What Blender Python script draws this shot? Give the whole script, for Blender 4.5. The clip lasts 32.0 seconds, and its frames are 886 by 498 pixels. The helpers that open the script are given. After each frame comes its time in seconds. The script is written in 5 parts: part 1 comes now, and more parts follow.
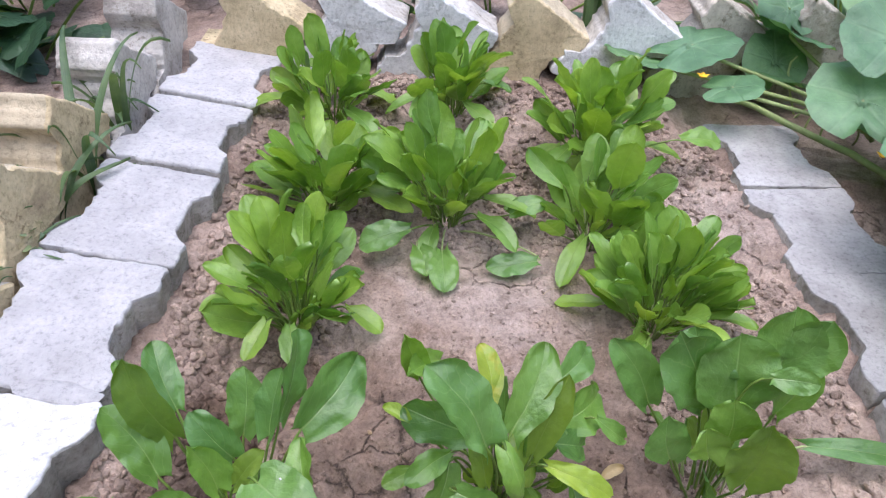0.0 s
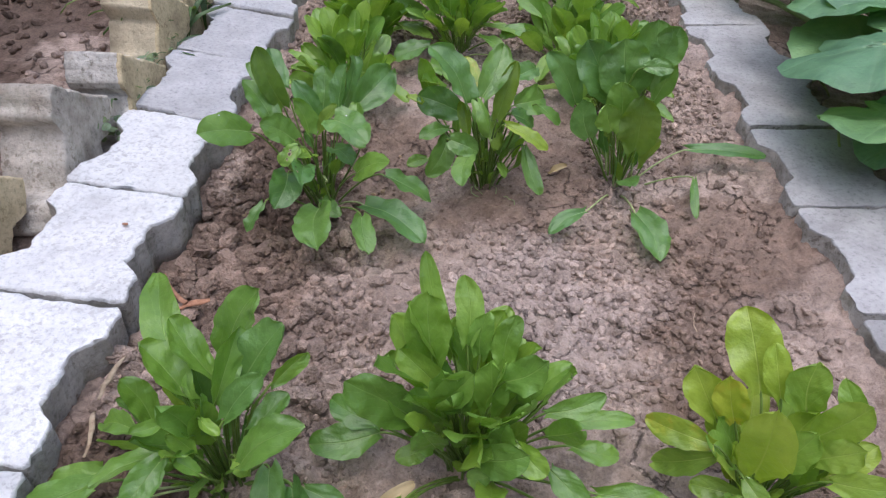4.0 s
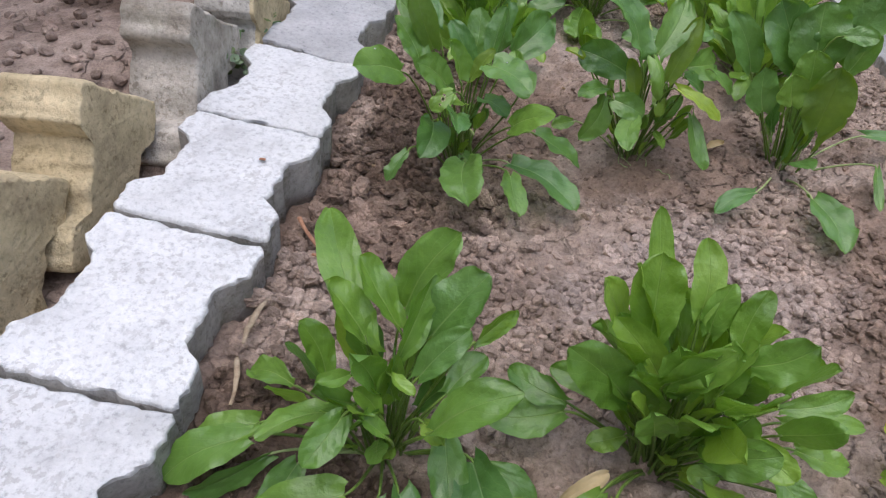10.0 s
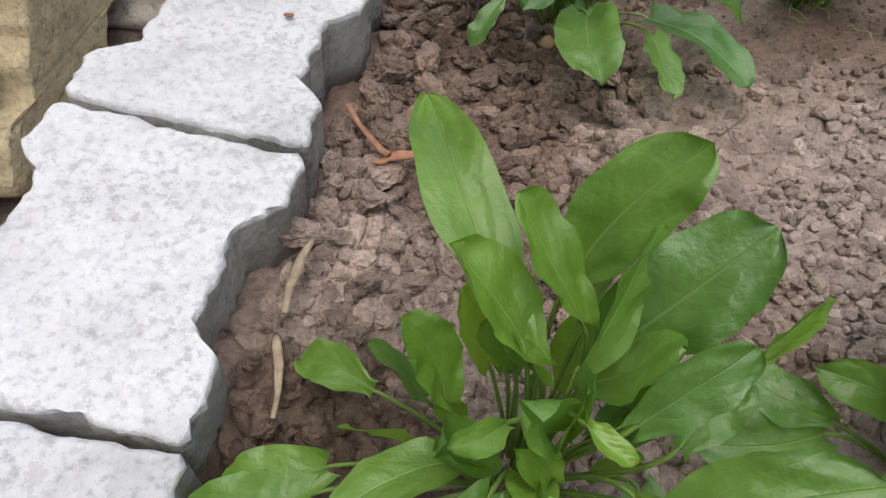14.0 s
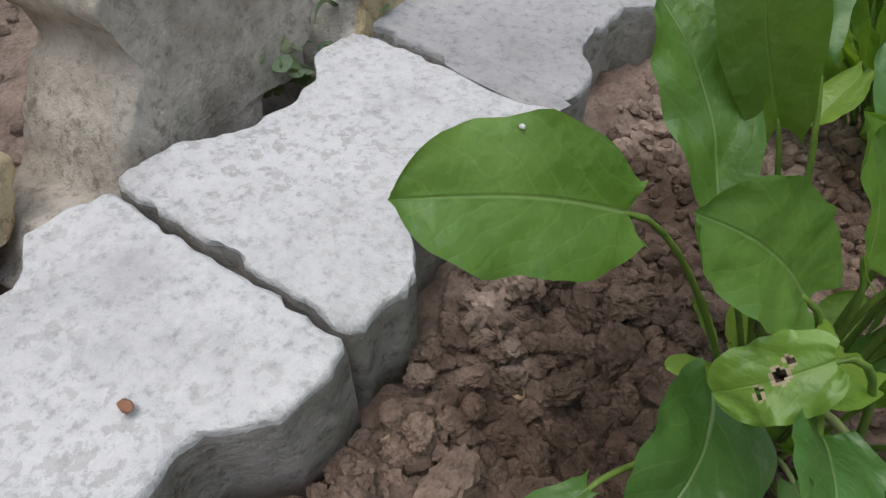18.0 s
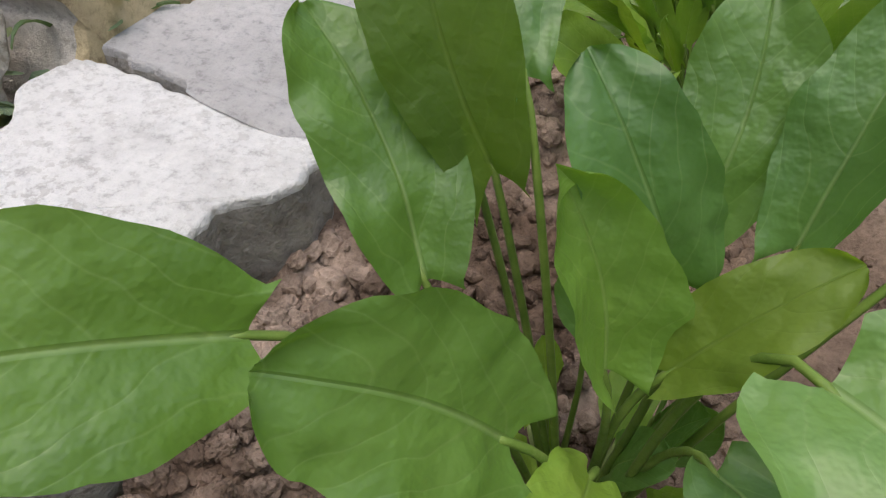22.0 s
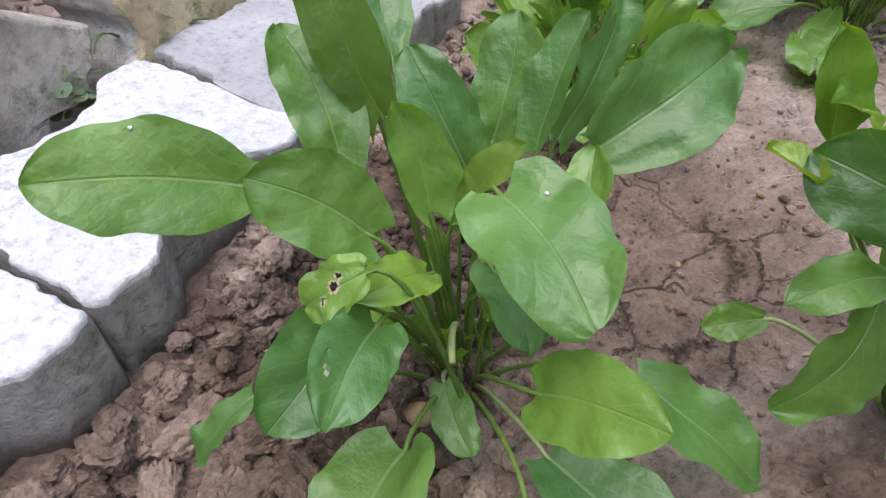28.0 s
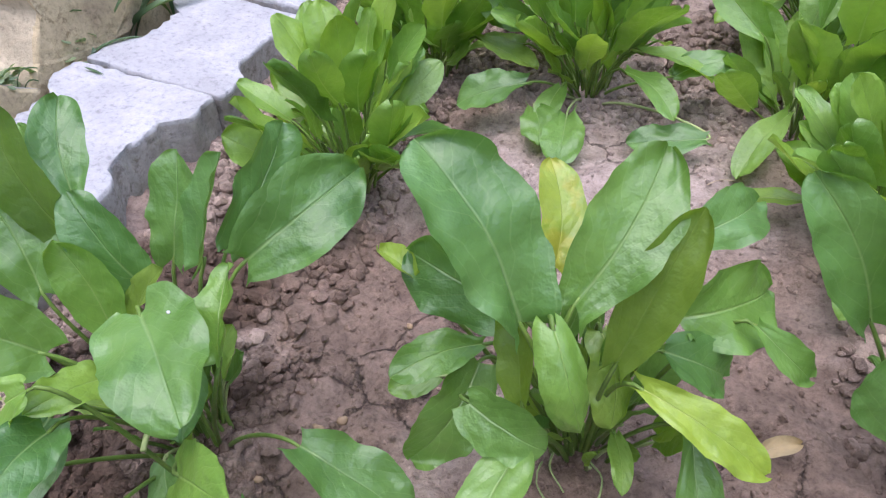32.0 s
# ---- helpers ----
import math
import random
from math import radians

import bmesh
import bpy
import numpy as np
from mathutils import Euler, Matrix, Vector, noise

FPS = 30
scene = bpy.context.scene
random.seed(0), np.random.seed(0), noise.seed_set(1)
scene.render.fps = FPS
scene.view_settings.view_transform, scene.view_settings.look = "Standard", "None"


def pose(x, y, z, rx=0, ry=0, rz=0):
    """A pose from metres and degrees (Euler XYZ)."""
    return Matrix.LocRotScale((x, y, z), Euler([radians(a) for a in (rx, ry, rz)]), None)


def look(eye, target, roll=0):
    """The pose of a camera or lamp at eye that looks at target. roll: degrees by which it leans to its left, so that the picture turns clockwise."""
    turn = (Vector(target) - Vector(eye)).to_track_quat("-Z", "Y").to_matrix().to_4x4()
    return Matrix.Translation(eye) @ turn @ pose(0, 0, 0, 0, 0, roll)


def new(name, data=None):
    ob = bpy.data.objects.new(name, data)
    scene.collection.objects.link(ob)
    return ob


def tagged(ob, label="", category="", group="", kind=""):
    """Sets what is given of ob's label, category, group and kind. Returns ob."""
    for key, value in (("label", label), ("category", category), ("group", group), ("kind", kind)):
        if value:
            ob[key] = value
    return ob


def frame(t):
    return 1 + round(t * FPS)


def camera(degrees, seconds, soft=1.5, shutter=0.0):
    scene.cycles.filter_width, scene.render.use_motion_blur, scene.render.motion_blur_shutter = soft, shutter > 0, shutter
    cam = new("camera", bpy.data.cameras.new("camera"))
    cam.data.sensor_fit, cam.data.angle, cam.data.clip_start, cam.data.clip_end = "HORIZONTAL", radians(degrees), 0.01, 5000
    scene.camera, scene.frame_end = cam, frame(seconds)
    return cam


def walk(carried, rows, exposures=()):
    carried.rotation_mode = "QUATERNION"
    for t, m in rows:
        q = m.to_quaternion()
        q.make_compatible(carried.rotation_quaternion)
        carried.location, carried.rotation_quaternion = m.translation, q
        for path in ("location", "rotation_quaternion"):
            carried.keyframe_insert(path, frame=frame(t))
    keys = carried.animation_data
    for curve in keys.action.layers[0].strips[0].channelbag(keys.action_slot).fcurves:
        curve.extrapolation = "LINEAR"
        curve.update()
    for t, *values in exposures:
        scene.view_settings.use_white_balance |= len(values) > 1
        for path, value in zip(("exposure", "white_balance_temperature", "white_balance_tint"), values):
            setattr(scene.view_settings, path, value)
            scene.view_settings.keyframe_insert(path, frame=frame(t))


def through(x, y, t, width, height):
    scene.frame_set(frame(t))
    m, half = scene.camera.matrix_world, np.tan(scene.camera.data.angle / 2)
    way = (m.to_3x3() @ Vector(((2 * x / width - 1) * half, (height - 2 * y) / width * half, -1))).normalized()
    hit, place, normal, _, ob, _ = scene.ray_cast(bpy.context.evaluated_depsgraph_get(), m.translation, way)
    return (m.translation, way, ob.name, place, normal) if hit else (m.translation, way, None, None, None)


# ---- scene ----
cam = camera(68.2, 32.0, soft=1.2)
# seconds, eye, point looked at, lean in degrees
PATH = [
    (0, (0.3327, -0.4028, 0.6105), (0.3366, 0.3608, -0.0351), 1.81),
    (0.5, (0.3538, -0.4556, 0.6262), (0.3848, 0.3093, -0.0172), 1.56),
    (1, (0.4045, -0.5246, 0.6107), (0.4031, 0.2396, -0.0343), -0.16),
    (1.5, (0.4264, -0.5715, 0.6059), (0.3783, 0.1923, -0.0378), -0.38),
    (2, (0.4514, -0.6317, 0.6529), (0.3732, 0.1335, 0.0139), -0.94),
    (2.5, (0.4571, -0.7457, 0.7022), (0.3628, 0.0182, 0.0638), -3.71),
    (3, (0.4208, -0.8290, 0.6856), (0.3030, -0.0855, 0.0273), -3.61),
    (3.5, (0.4083, -0.8737, 0.6735), (0.3238, -0.1298, 0.0107), -3.39),
    (4, (0.3962, -0.8888, 0.5936), (0.3402, -0.1452, -0.0728), -1.29),
    (4.5, (0.3750, -0.8770, 0.4712), (0.3495, -0.1252, -0.1877), 1.50),
    (6.5, (0.3317, -0.9522, 0.4795), (0.3281, -0.2554, -0.2378), 2.40),
    (7, (0.3383, -0.9563, 0.5273), (0.3434, -0.2671, -0.1973), 2.39),
    (7.5, (0.3442, -0.9643, 0.5621), (0.3561, -0.2767, -0.1640), 1.35),
    (8, (0.3474, -0.9723, 0.5885), (0.3520, -0.2826, -0.1356), 0.55),
    (8.5, (0.3391, -0.9584, 0.5831), (0.3373, -0.2577, -0.1303), 0.50),
    (9, (0.3142, -0.9376, 0.5735), (0.2794, -0.2325, -0.1348), 1.60),
    (9.5, (0.2797, -0.9012, 0.5540), (0.1997, -0.1926, -0.1470), 0.71),
    (10, (0.2432, -0.8679, 0.5188), (0.1452, -0.1413, -0.1612), 1.70),
    (10.5, (0.2275, -0.8427, 0.4630), (0.1176, -0.1293, -0.2291), 0.53),
    (11, (0.2048, -0.8216, 0.4196), (0.0959, -0.1325, -0.2968), -0.41),
    (11.5, (0.1816, -0.8083, 0.3854), (0.0758, -0.1541, -0.3635), 0.28),
    (12, (0.1687, -0.7904, 0.3562), (0.0629, -0.1578, -0.4111), 0.21),
    (12.5, (0.1490, -0.7646, 0.3187), (0.0398, -0.1535, -0.4653), 0.40),
    (13, (0.1344, -0.7203, 0.3209), (0.0357, -0.1092, -0.4644), 0.56),
    (13.5, (0.1293, -0.7018, 0.3645), (0.0563, -0.0991, -0.4302), 0.92),
    (15.5, (0.1587, -0.5948, 0.3759), (-0.0622, -0.0663, -0.4438), -4.20),
    (16, (0.1499, -0.5084, 0.3447), (-0.1074, 0.0957, -0.4096), -2.63),
    (16.5, (0.1645, -0.4502, 0.3181), (-0.1280, 0.1721, -0.4080), -4.64),
    (17, (0.1909, -0.4140, 0.3252), (-0.1523, 0.1900, -0.3940), -3.09),
    (17.5, (0.1712, -0.3649, 0.3134), (-0.2363, 0.2160, -0.3912), -6.23),
    (18, (0.1377, -0.3180, 0.2775), (-0.3069, 0.2518, -0.4136), -6.26),
    (18.5, (0.1316, -0.2875, 0.2606), (-0.3315, 0.2677, -0.4303), -8.45),
    (19, (0.1242, -0.2631, 0.2367), (-0.3183, 0.2948, -0.4654), -9.92),
    (19.5, (0.1129, -0.2615, 0.2232), (-0.3006, 0.3138, -0.4825), -7.59),
    (20, (0.1111, -0.2543, 0.2265), (-0.2751, 0.3333, -0.4846), -6.40),
    (20.5, (0.1214, -0.2415, 0.2323), (-0.2564, 0.3554, -0.4755), -5.52),
    (21, (0.1391, -0.2201, 0.2394), (-0.2239, 0.3886, -0.4661), -5.08),
    (21.5, (0.1534, -0.2173, 0.2418), (-0.1973, 0.4051, -0.4580), -5.08),
    (22, (0.1676, -0.2215, 0.2448), (-0.1616, 0.4165, -0.4514), -4.04),
    (22.5, (0.1898, -0.2298, 0.2568), (-0.1293, 0.4168, -0.4361), -3.81),
    (23, (0.2049, -0.2352, 0.2638), (-0.1109, 0.4157, -0.4266), -4.20),
    (23.5, (0.2063, -0.2403, 0.2659), (-0.1123, 0.4117, -0.4220), -4.01),
    (24, (0.2172, -0.2536, 0.2701), (-0.1121, 0.3940, -0.4170), -5.11),
    (24.5, (0.2325, -0.2637, 0.2781), (-0.0975, 0.3825, -0.4100), -5.32),
    (25, (0.2435, -0.2751, 0.2790), (-0.0853, 0.3708, -0.4100), -5.14),
    (25.5, (0.2566, -0.2866, 0.2877), (-0.0700, 0.3584, -0.4032), -5.16),
    (27.5, (0.2605, -0.3207, 0.3029), (-0.0923, 0.3170, -0.3820), -4.96),
    (28, (0.2729, -0.3207, 0.3070), (-0.0846, 0.3100, -0.3818), -5.66),
    (28.5, (0.2964, -0.3146, 0.3072), (-0.0450, 0.3202, -0.3859), -5.48),
    (29, (0.3138, -0.3052, 0.3135), (-0.0023, 0.3418, -0.3804), -5.37),
    (29.5, (0.3296, -0.3053, 0.3209), (0.0243, 0.3536, -0.3667), -4.86),
    (30, (0.3381, -0.3064, 0.3292), (0.0186, 0.3577, -0.3467), -5.21),
    (30.5, (0.3549, -0.2952, 0.3297), (0.0359, 0.3763, -0.3391), -6.08),
    (31, (0.3773, -0.2865, 0.3415), (0.0865, 0.3977, -0.3273), -5.27),
    (31.5, (0.3959, -0.2938, 0.3539), (0.1152, 0.3999, -0.3094), -4.69),
    (32, (0.4119, -0.2905, 0.3636), (0.1437, 0.4101, -0.2976), -5.00),
]
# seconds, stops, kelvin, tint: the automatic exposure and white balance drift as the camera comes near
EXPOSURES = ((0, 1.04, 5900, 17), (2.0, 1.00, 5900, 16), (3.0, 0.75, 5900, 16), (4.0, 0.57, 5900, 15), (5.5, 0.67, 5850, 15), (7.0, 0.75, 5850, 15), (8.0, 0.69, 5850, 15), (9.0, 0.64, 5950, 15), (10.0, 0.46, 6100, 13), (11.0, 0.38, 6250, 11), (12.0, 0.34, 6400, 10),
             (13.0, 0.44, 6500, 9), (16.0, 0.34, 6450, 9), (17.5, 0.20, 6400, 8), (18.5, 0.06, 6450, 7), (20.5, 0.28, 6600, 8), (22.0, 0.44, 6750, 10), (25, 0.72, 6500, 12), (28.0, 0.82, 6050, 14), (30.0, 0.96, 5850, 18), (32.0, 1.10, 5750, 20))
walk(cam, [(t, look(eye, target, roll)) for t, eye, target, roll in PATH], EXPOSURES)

# ---------------------------------------------------------------- light
world = bpy.data.worlds.new("overcast_sky")
scene.world = world
world.use_nodes = True
wn = world.node_tree.nodes
sky = wn.new("ShaderNodeTexSky")
sky.sky_type, sky.sun_disc = "NISHITA", False
sky.sun_elevation, sky.sun_rotation = radians(82), radians(192)
sky.dust_density, sky.air_density = 4.0, 1.2
world.node_tree.links.new(sky.outputs["Color"], wn["Background"].inputs["Color"])
wn["Background"].inputs["Strength"].default_value = 0.15
sun = new("sun", bpy.data.lights.new("sun", "SUN"))
sun.data.energy, sun.data.angle, sun.data.color = 1.35, radians(80), (0.97, 0.985, 1.0)
sun.matrix_world = look((0, 0, 4), (-0.12, 0.55, 0.0))


# ---------------------------------------------------------------- materials
def ramp(nt, fac, stops):
    n = nt.nodes.new("ShaderNodeValToRGB")
    els = n.color_ramp.elements
    while len(els) < len(stops):
        els.new(0.5)
    for e, (p, c) in zip(els, stops):
        e.position, e.color = p, (*c, 1)
    nt.links.new(fac, n.inputs["Fac"])
    return n.outputs["Color"]


def noise_tex(nt, scale, detail=4.0, rough=0.6, coord=None, kind="ShaderNodeTexNoise"):
    n = nt.nodes.new(kind)
    n.inputs["Scale"].default_value = scale
    if "Detail" in n.inputs:
        n.inputs["Detail"].default_value = detail
        n.inputs["Roughness"].default_value = rough
    if coord is not None:
        nt.links.new(coord, n.inputs["Vector"])
    return n


def mix(nt, fac, a, b, blend="MIX"):
    n = nt.nodes.new("ShaderNodeMix")
    n.data_type, n.blend_type = "RGBA", blend
    for sock, v in ((n.inputs["Factor"], fac), (n.inputs["A"], a), (n.inputs["B"], b)):
        if isinstance(v, (int, float)):
            sock.default_value = v
        elif isinstance(v, tuple):
            sock.default_value = (*v, 1)
        else:
            nt.links.new(v, sock)
    return n.outputs["Result"]


def value(nt, op, a, b=0.0, clamp=False):
    n = nt.nodes.new("ShaderNodeMath")
    n.operation, n.use_clamp = op, clamp
    for sock, v in zip(n.inputs, (a, b)):
        if isinstance(v, (int, float)):
            sock.default_value = v
        else:
            nt.links.new(v, sock)
    return n.outputs[0]


def bump(nt, height, strength, distance, below=None):
    n = nt.nodes.new("ShaderNodeBump")
    n.inputs["Strength"].default_value, n.inputs["Distance"].default_value = strength, distance
    nt.links.new(height, n.inputs["Height"])
    if below is not None:
        nt.links.new(below, n.inputs["Normal"])
    return n.outputs["Normal"]


def material(name, rough=0.9, spec=0.3):
    m = bpy.data.materials.new(name)
    m.use_nodes = True
    nt = m.node_tree
    b = nt.nodes["Principled BSDF"]
    b.inputs["Roughness"].default_value = rough
    b.inputs["Specular IOR Level"].default_value = spec
    coord = nt.nodes.new("ShaderNodeTexCoord")
    info = nt.nodes.new("ShaderNodeObjectInfo")
    return m, nt, b, coord, info


def put(nt, b, name, out):
    nt.links.new(out, b.inputs[name])


def concrete(name, light, mid, dark, pits=1.0, moss=0.0, worn=0.0):
    m, nt, b, coord, info = material(name, 0.92, 0.2)
    g = nt.nodes.new("ShaderNodeNewGeometry").outputs["Position"]
    big = noise_tex(nt, 14, 5, 0.65, g)
    fine = noise_tex(nt, 160, 4, 0.7, g)
    grain = noise_tex(nt, 520, 3, 0.7, g)
    col = ramp(nt, big.outputs["Fac"], [(0.3, dark), (0.48, mid), (0.62, light)])
    speck = ramp(nt, fine.outputs["Fac"], [(0.3, (0.55, 0.55, 0.55)), (0.46, (0.92, 0.92, 0.92)), (0.7, (1.06, 1.05, 1.04))])
    col = mix(nt, 0.8, col, speck, "MULTIPLY")
    cell = noise_tex(nt, 190, coord=g, kind="ShaderNodeTexVoronoi")
    hole = ramp(nt, cell.outputs["Distance"], [(0.12, (0.45, 0.43, 0.4)), (0.3, (1, 1, 1))])
    patch = ramp(nt, noise_tex(nt, 45, 4, 0.6, g).outputs["Fac"], [(0.5, (0, 0, 0)), (0.62, (1, 1, 1))])
    col = mix(nt, value(nt, "MULTIPLY", patch, 0.6 * pits), col, mix(nt, 1.0, col, hole, "MULTIPLY"))
    if worn:
        flake = ramp(nt, noise_tex(nt, 120, 6, 0.65, g).outputs["Fac"], [(0.545, (0, 0, 0)), (0.575, (worn, worn, worn))])
        where = ramp(nt, noise_tex(nt, 9, 3, 0.5, g).outputs["Fac"], [(0.36, (0.15, 0.15, 0.15)), (0.6, (1, 1, 1))])
        col = mix(nt, value(nt, "MULTIPLY", flake, where), col, (0.40, 0.385, 0.37))
    if moss:
        spot = ramp(nt, noise_tex(nt, 90, 6, 0.75, g).outputs["Fac"], [(0.53, (0, 0, 0)), (0.62, (0.8, 0.8, 0.8))])
        some = ramp(nt, noise_tex(nt, 17, 4, 0.6, g).outputs["Fac"], [(0.42, (0.15, 0.15, 0.15)), (0.58, (1, 1, 1))])
        spot = value(nt, "MULTIPLY", spot, some)
        col = mix(nt, spot, col, mix(nt, 1.0, col, (0.46, 0.43, 0.39), "MULTIPLY"))
        mm = ramp(nt, noise_tex(nt, 30, 5, 0.7, g).outputs["Fac"], [(0.5, (0, 0, 0)), (0.7, (moss, moss, moss))])
        col = mix(nt, mm, col, (0.13, 0.13, 0.06))
    col = mix(nt, 0.16, col, mix(nt, 1.0, col, info.outputs["Random"], "MULTIPLY"))
    put(nt, b, "Base Color", col)
    n1 = bump(nt, fine.outputs["Fac"], 0.5, 0.004)
    n2 = bump(nt, grain.outputs["Fac"], 0.4, 0.0015, n1)
    n3 = bump(nt, hole, 0.35 * pits, 0.004, n2)
    crumble = noise_tex(nt, 75, 5, 0.7, g)
    n3 = bump(nt, crumble.outputs["Fac"], 0.22 * pits, 0.010, n3)
    put(nt, b, "Normal", n3)
    return m


WHITEWASH = concrete("whitewashed_concrete", (0.80, 0.80, 0.80), (0.74, 0.74, 0.74), (0.57, 0.57, 0.57), 1.2, 0.0, 0.5)
UNPAINTED = concrete("bare_pale_concrete", (0.53, 0.525, 0.53), (0.46, 0.455, 0.46), (0.40, 0.395, 0.395), 1.2, 0.0, 0.3)
RAW = concrete("raw_grey_concrete", (0.55, 0.53, 0.50), (0.43, 0.41, 0.385), (0.24, 0.22, 0.195), 1.2, 0.45)
GREY = concrete("smooth_grey_concrete", (0.44, 0.43, 0.425), (0.375, 0.365, 0.36), (0.29, 0.28, 0.275), 0.5)
YELLOW = concrete("yellow_sandy_concrete", (0.74, 0.62, 0.40), (0.62, 0.51, 0.315), (0.41, 0.33, 0.21), 1.2, 0.15)
SAND = concrete("pale_yellow_concrete", (0.68, 0.59, 0.42), (0.58, 0.50, 0.35), (0.40, 0.34, 0.24), 0.8)
MOSSY = concrete("stained_grey_concrete", (0.62, 0.57, 0.50), (0.50, 0.455, 0.39), (0.30, 0.26, 0.21), 1.3, 0.4)
PALE = concrete("pale_rough_concrete", (0.70, 0.67, 0.62), (0.58, 0.55, 0.50), (0.36, 0.33, 0.29), 1.7, 0.15)


def soil_material(name, wet, cracks=False):
    m, nt, b, coord, info = material(name, 0.95, 0.15)
    g = nt.nodes.new("ShaderNodeNewGeometry")
    pos = g.outputs["Position"]
    big = noise_tex(nt, 4.5, 4, 0.6, pos)
    midn = noise_tex(nt, 38, 5, 0.65, pos)
    fine = noise_tex(nt, 240, 5, 0.75, pos)
    a = ramp(nt, big.outputs["Fac"], [(0.35, (0.265 * wet, 0.196 * wet, 0.158 * wet)), (0.62, (0.46 * wet, 0.362 * wet, 0.303 * wet))])
    c = ramp(nt, midn.outputs["Fac"], [(0.32, (0.5, 0.48, 0.46)), (0.52, (0.95, 0.95, 0.95)), (0.75, (1.35, 1.33, 1.3))])
    d = ramp(nt, fine.outputs["Fac"], [(0.3, (0.5, 0.48, 0.46)), (0.5, (1, 1, 1)), (0.72, (1.3, 1.3, 1.3))])
    pale, brown, damp_shade = (0.46, 0.375, 0.33), (0.255, 0.182, 0.140), (0.120, 0.080, 0.058)
    # crusted, broken and damp ground, each with its middle and reach; dark tones under plants and behind the leaning
    # blocks also paint in shade
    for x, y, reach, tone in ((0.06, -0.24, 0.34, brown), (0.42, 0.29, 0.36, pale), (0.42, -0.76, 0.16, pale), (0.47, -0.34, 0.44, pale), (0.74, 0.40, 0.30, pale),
                              (0.27, -0.02, 0.42, brown), (0.48, -0.06, 0.30, brown), (0.74, -0.66, 0.34, brown), (0.09, -0.74, 0.55, damp_shade), (-0.62, 0.45, 0.55, damp_shade), (0.07, -0.09, 0.32, damp_shade), (0.70, -0.15, 0.36, brown), (0.66, -0.42, 0.30, brown), (-0.25, -0.12, 0.16, damp_shade), (-0.25, -0.36, 0.16, damp_shade)):
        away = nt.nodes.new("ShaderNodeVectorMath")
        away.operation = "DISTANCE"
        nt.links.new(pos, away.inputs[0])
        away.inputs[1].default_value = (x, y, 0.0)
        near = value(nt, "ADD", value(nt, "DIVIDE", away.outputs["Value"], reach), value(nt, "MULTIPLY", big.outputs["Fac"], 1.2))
        tone_mask = ramp(nt, near, [(0.9, (0.8, 0.8, 0.8)), (1.4, (0, 0, 0))])
        a = mix(nt, tone_mask, a, tuple(t * wet for t in tone))
    col = mix(nt, 0.75, a, c, "MULTIPLY")
    col = mix(nt, 0.8, col, d, "MULTIPLY")
    either = value(nt, "FRACT", value(nt, "ADD", g.outputs["Random Per Island"], info.outputs["Random"]))
    tint = ramp(nt, either, [(0.0, (0.55, 0.52, 0.5)), (0.6, (1.0, 0.98, 0.96)), (1.0, (1.35, 1.32, 1.3))])
    col = mix(nt, 0.7, col, tint, "MULTIPLY")
    if cracks:
        bent = nt.nodes.new("ShaderNodeVectorMath")
        bent.operation = "MULTIPLY_ADD"
        nt.links.new(midn.outputs["Color"], bent.inputs[0])
        bent.inputs[1].default_value = (0.03, 0.03, 0.0)
        flat = nt.nodes.new("ShaderNodeVectorMath")
        flat.operation = "MULTIPLY"
        nt.links.new(pos, flat.inputs[0])
        flat.inputs[1].default_value = (1, 1, 0)
        nt.links.new(flat.outputs[0], bent.inputs[2])
        cell = noise_tex(nt, 15, coord=bent.outputs[0], kind="ShaderNodeTexVoronoi")
        cell.feature = "DISTANCE_TO_EDGE"
        gap = ramp(nt, cell.outputs["Distance"], [(0.0, (1, 1, 1)), (0.016, (0, 0, 0))])
        where = ramp(nt, noise_tex(nt, 5.5, 3, 0.5, pos).outputs["Fac"], [(0.50, (0, 0, 0)), (0.60, (1, 1, 1))])
        gap = value(nt, "MULTIPLY", gap, where)
        col = mix(nt, value(nt, "MULTIPLY", gap, 0.6), col, (0.06, 0.045, 0.038))
    put(nt, b, "Base Color", col)
    n1 = bump(nt, midn.outputs["Fac"], 0.6, 0.01)
    if cracks:
        n1 = bump(nt, value(nt, "SUBTRACT", 1.0, gap), 1.0, 0.006, n1)
    n2 = bump(nt, fine.outputs["Fac"], 0.8, 0.0035, n1)
    put(nt, b, "Normal", n2)
    return m


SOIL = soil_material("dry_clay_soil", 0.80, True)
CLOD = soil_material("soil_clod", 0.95)


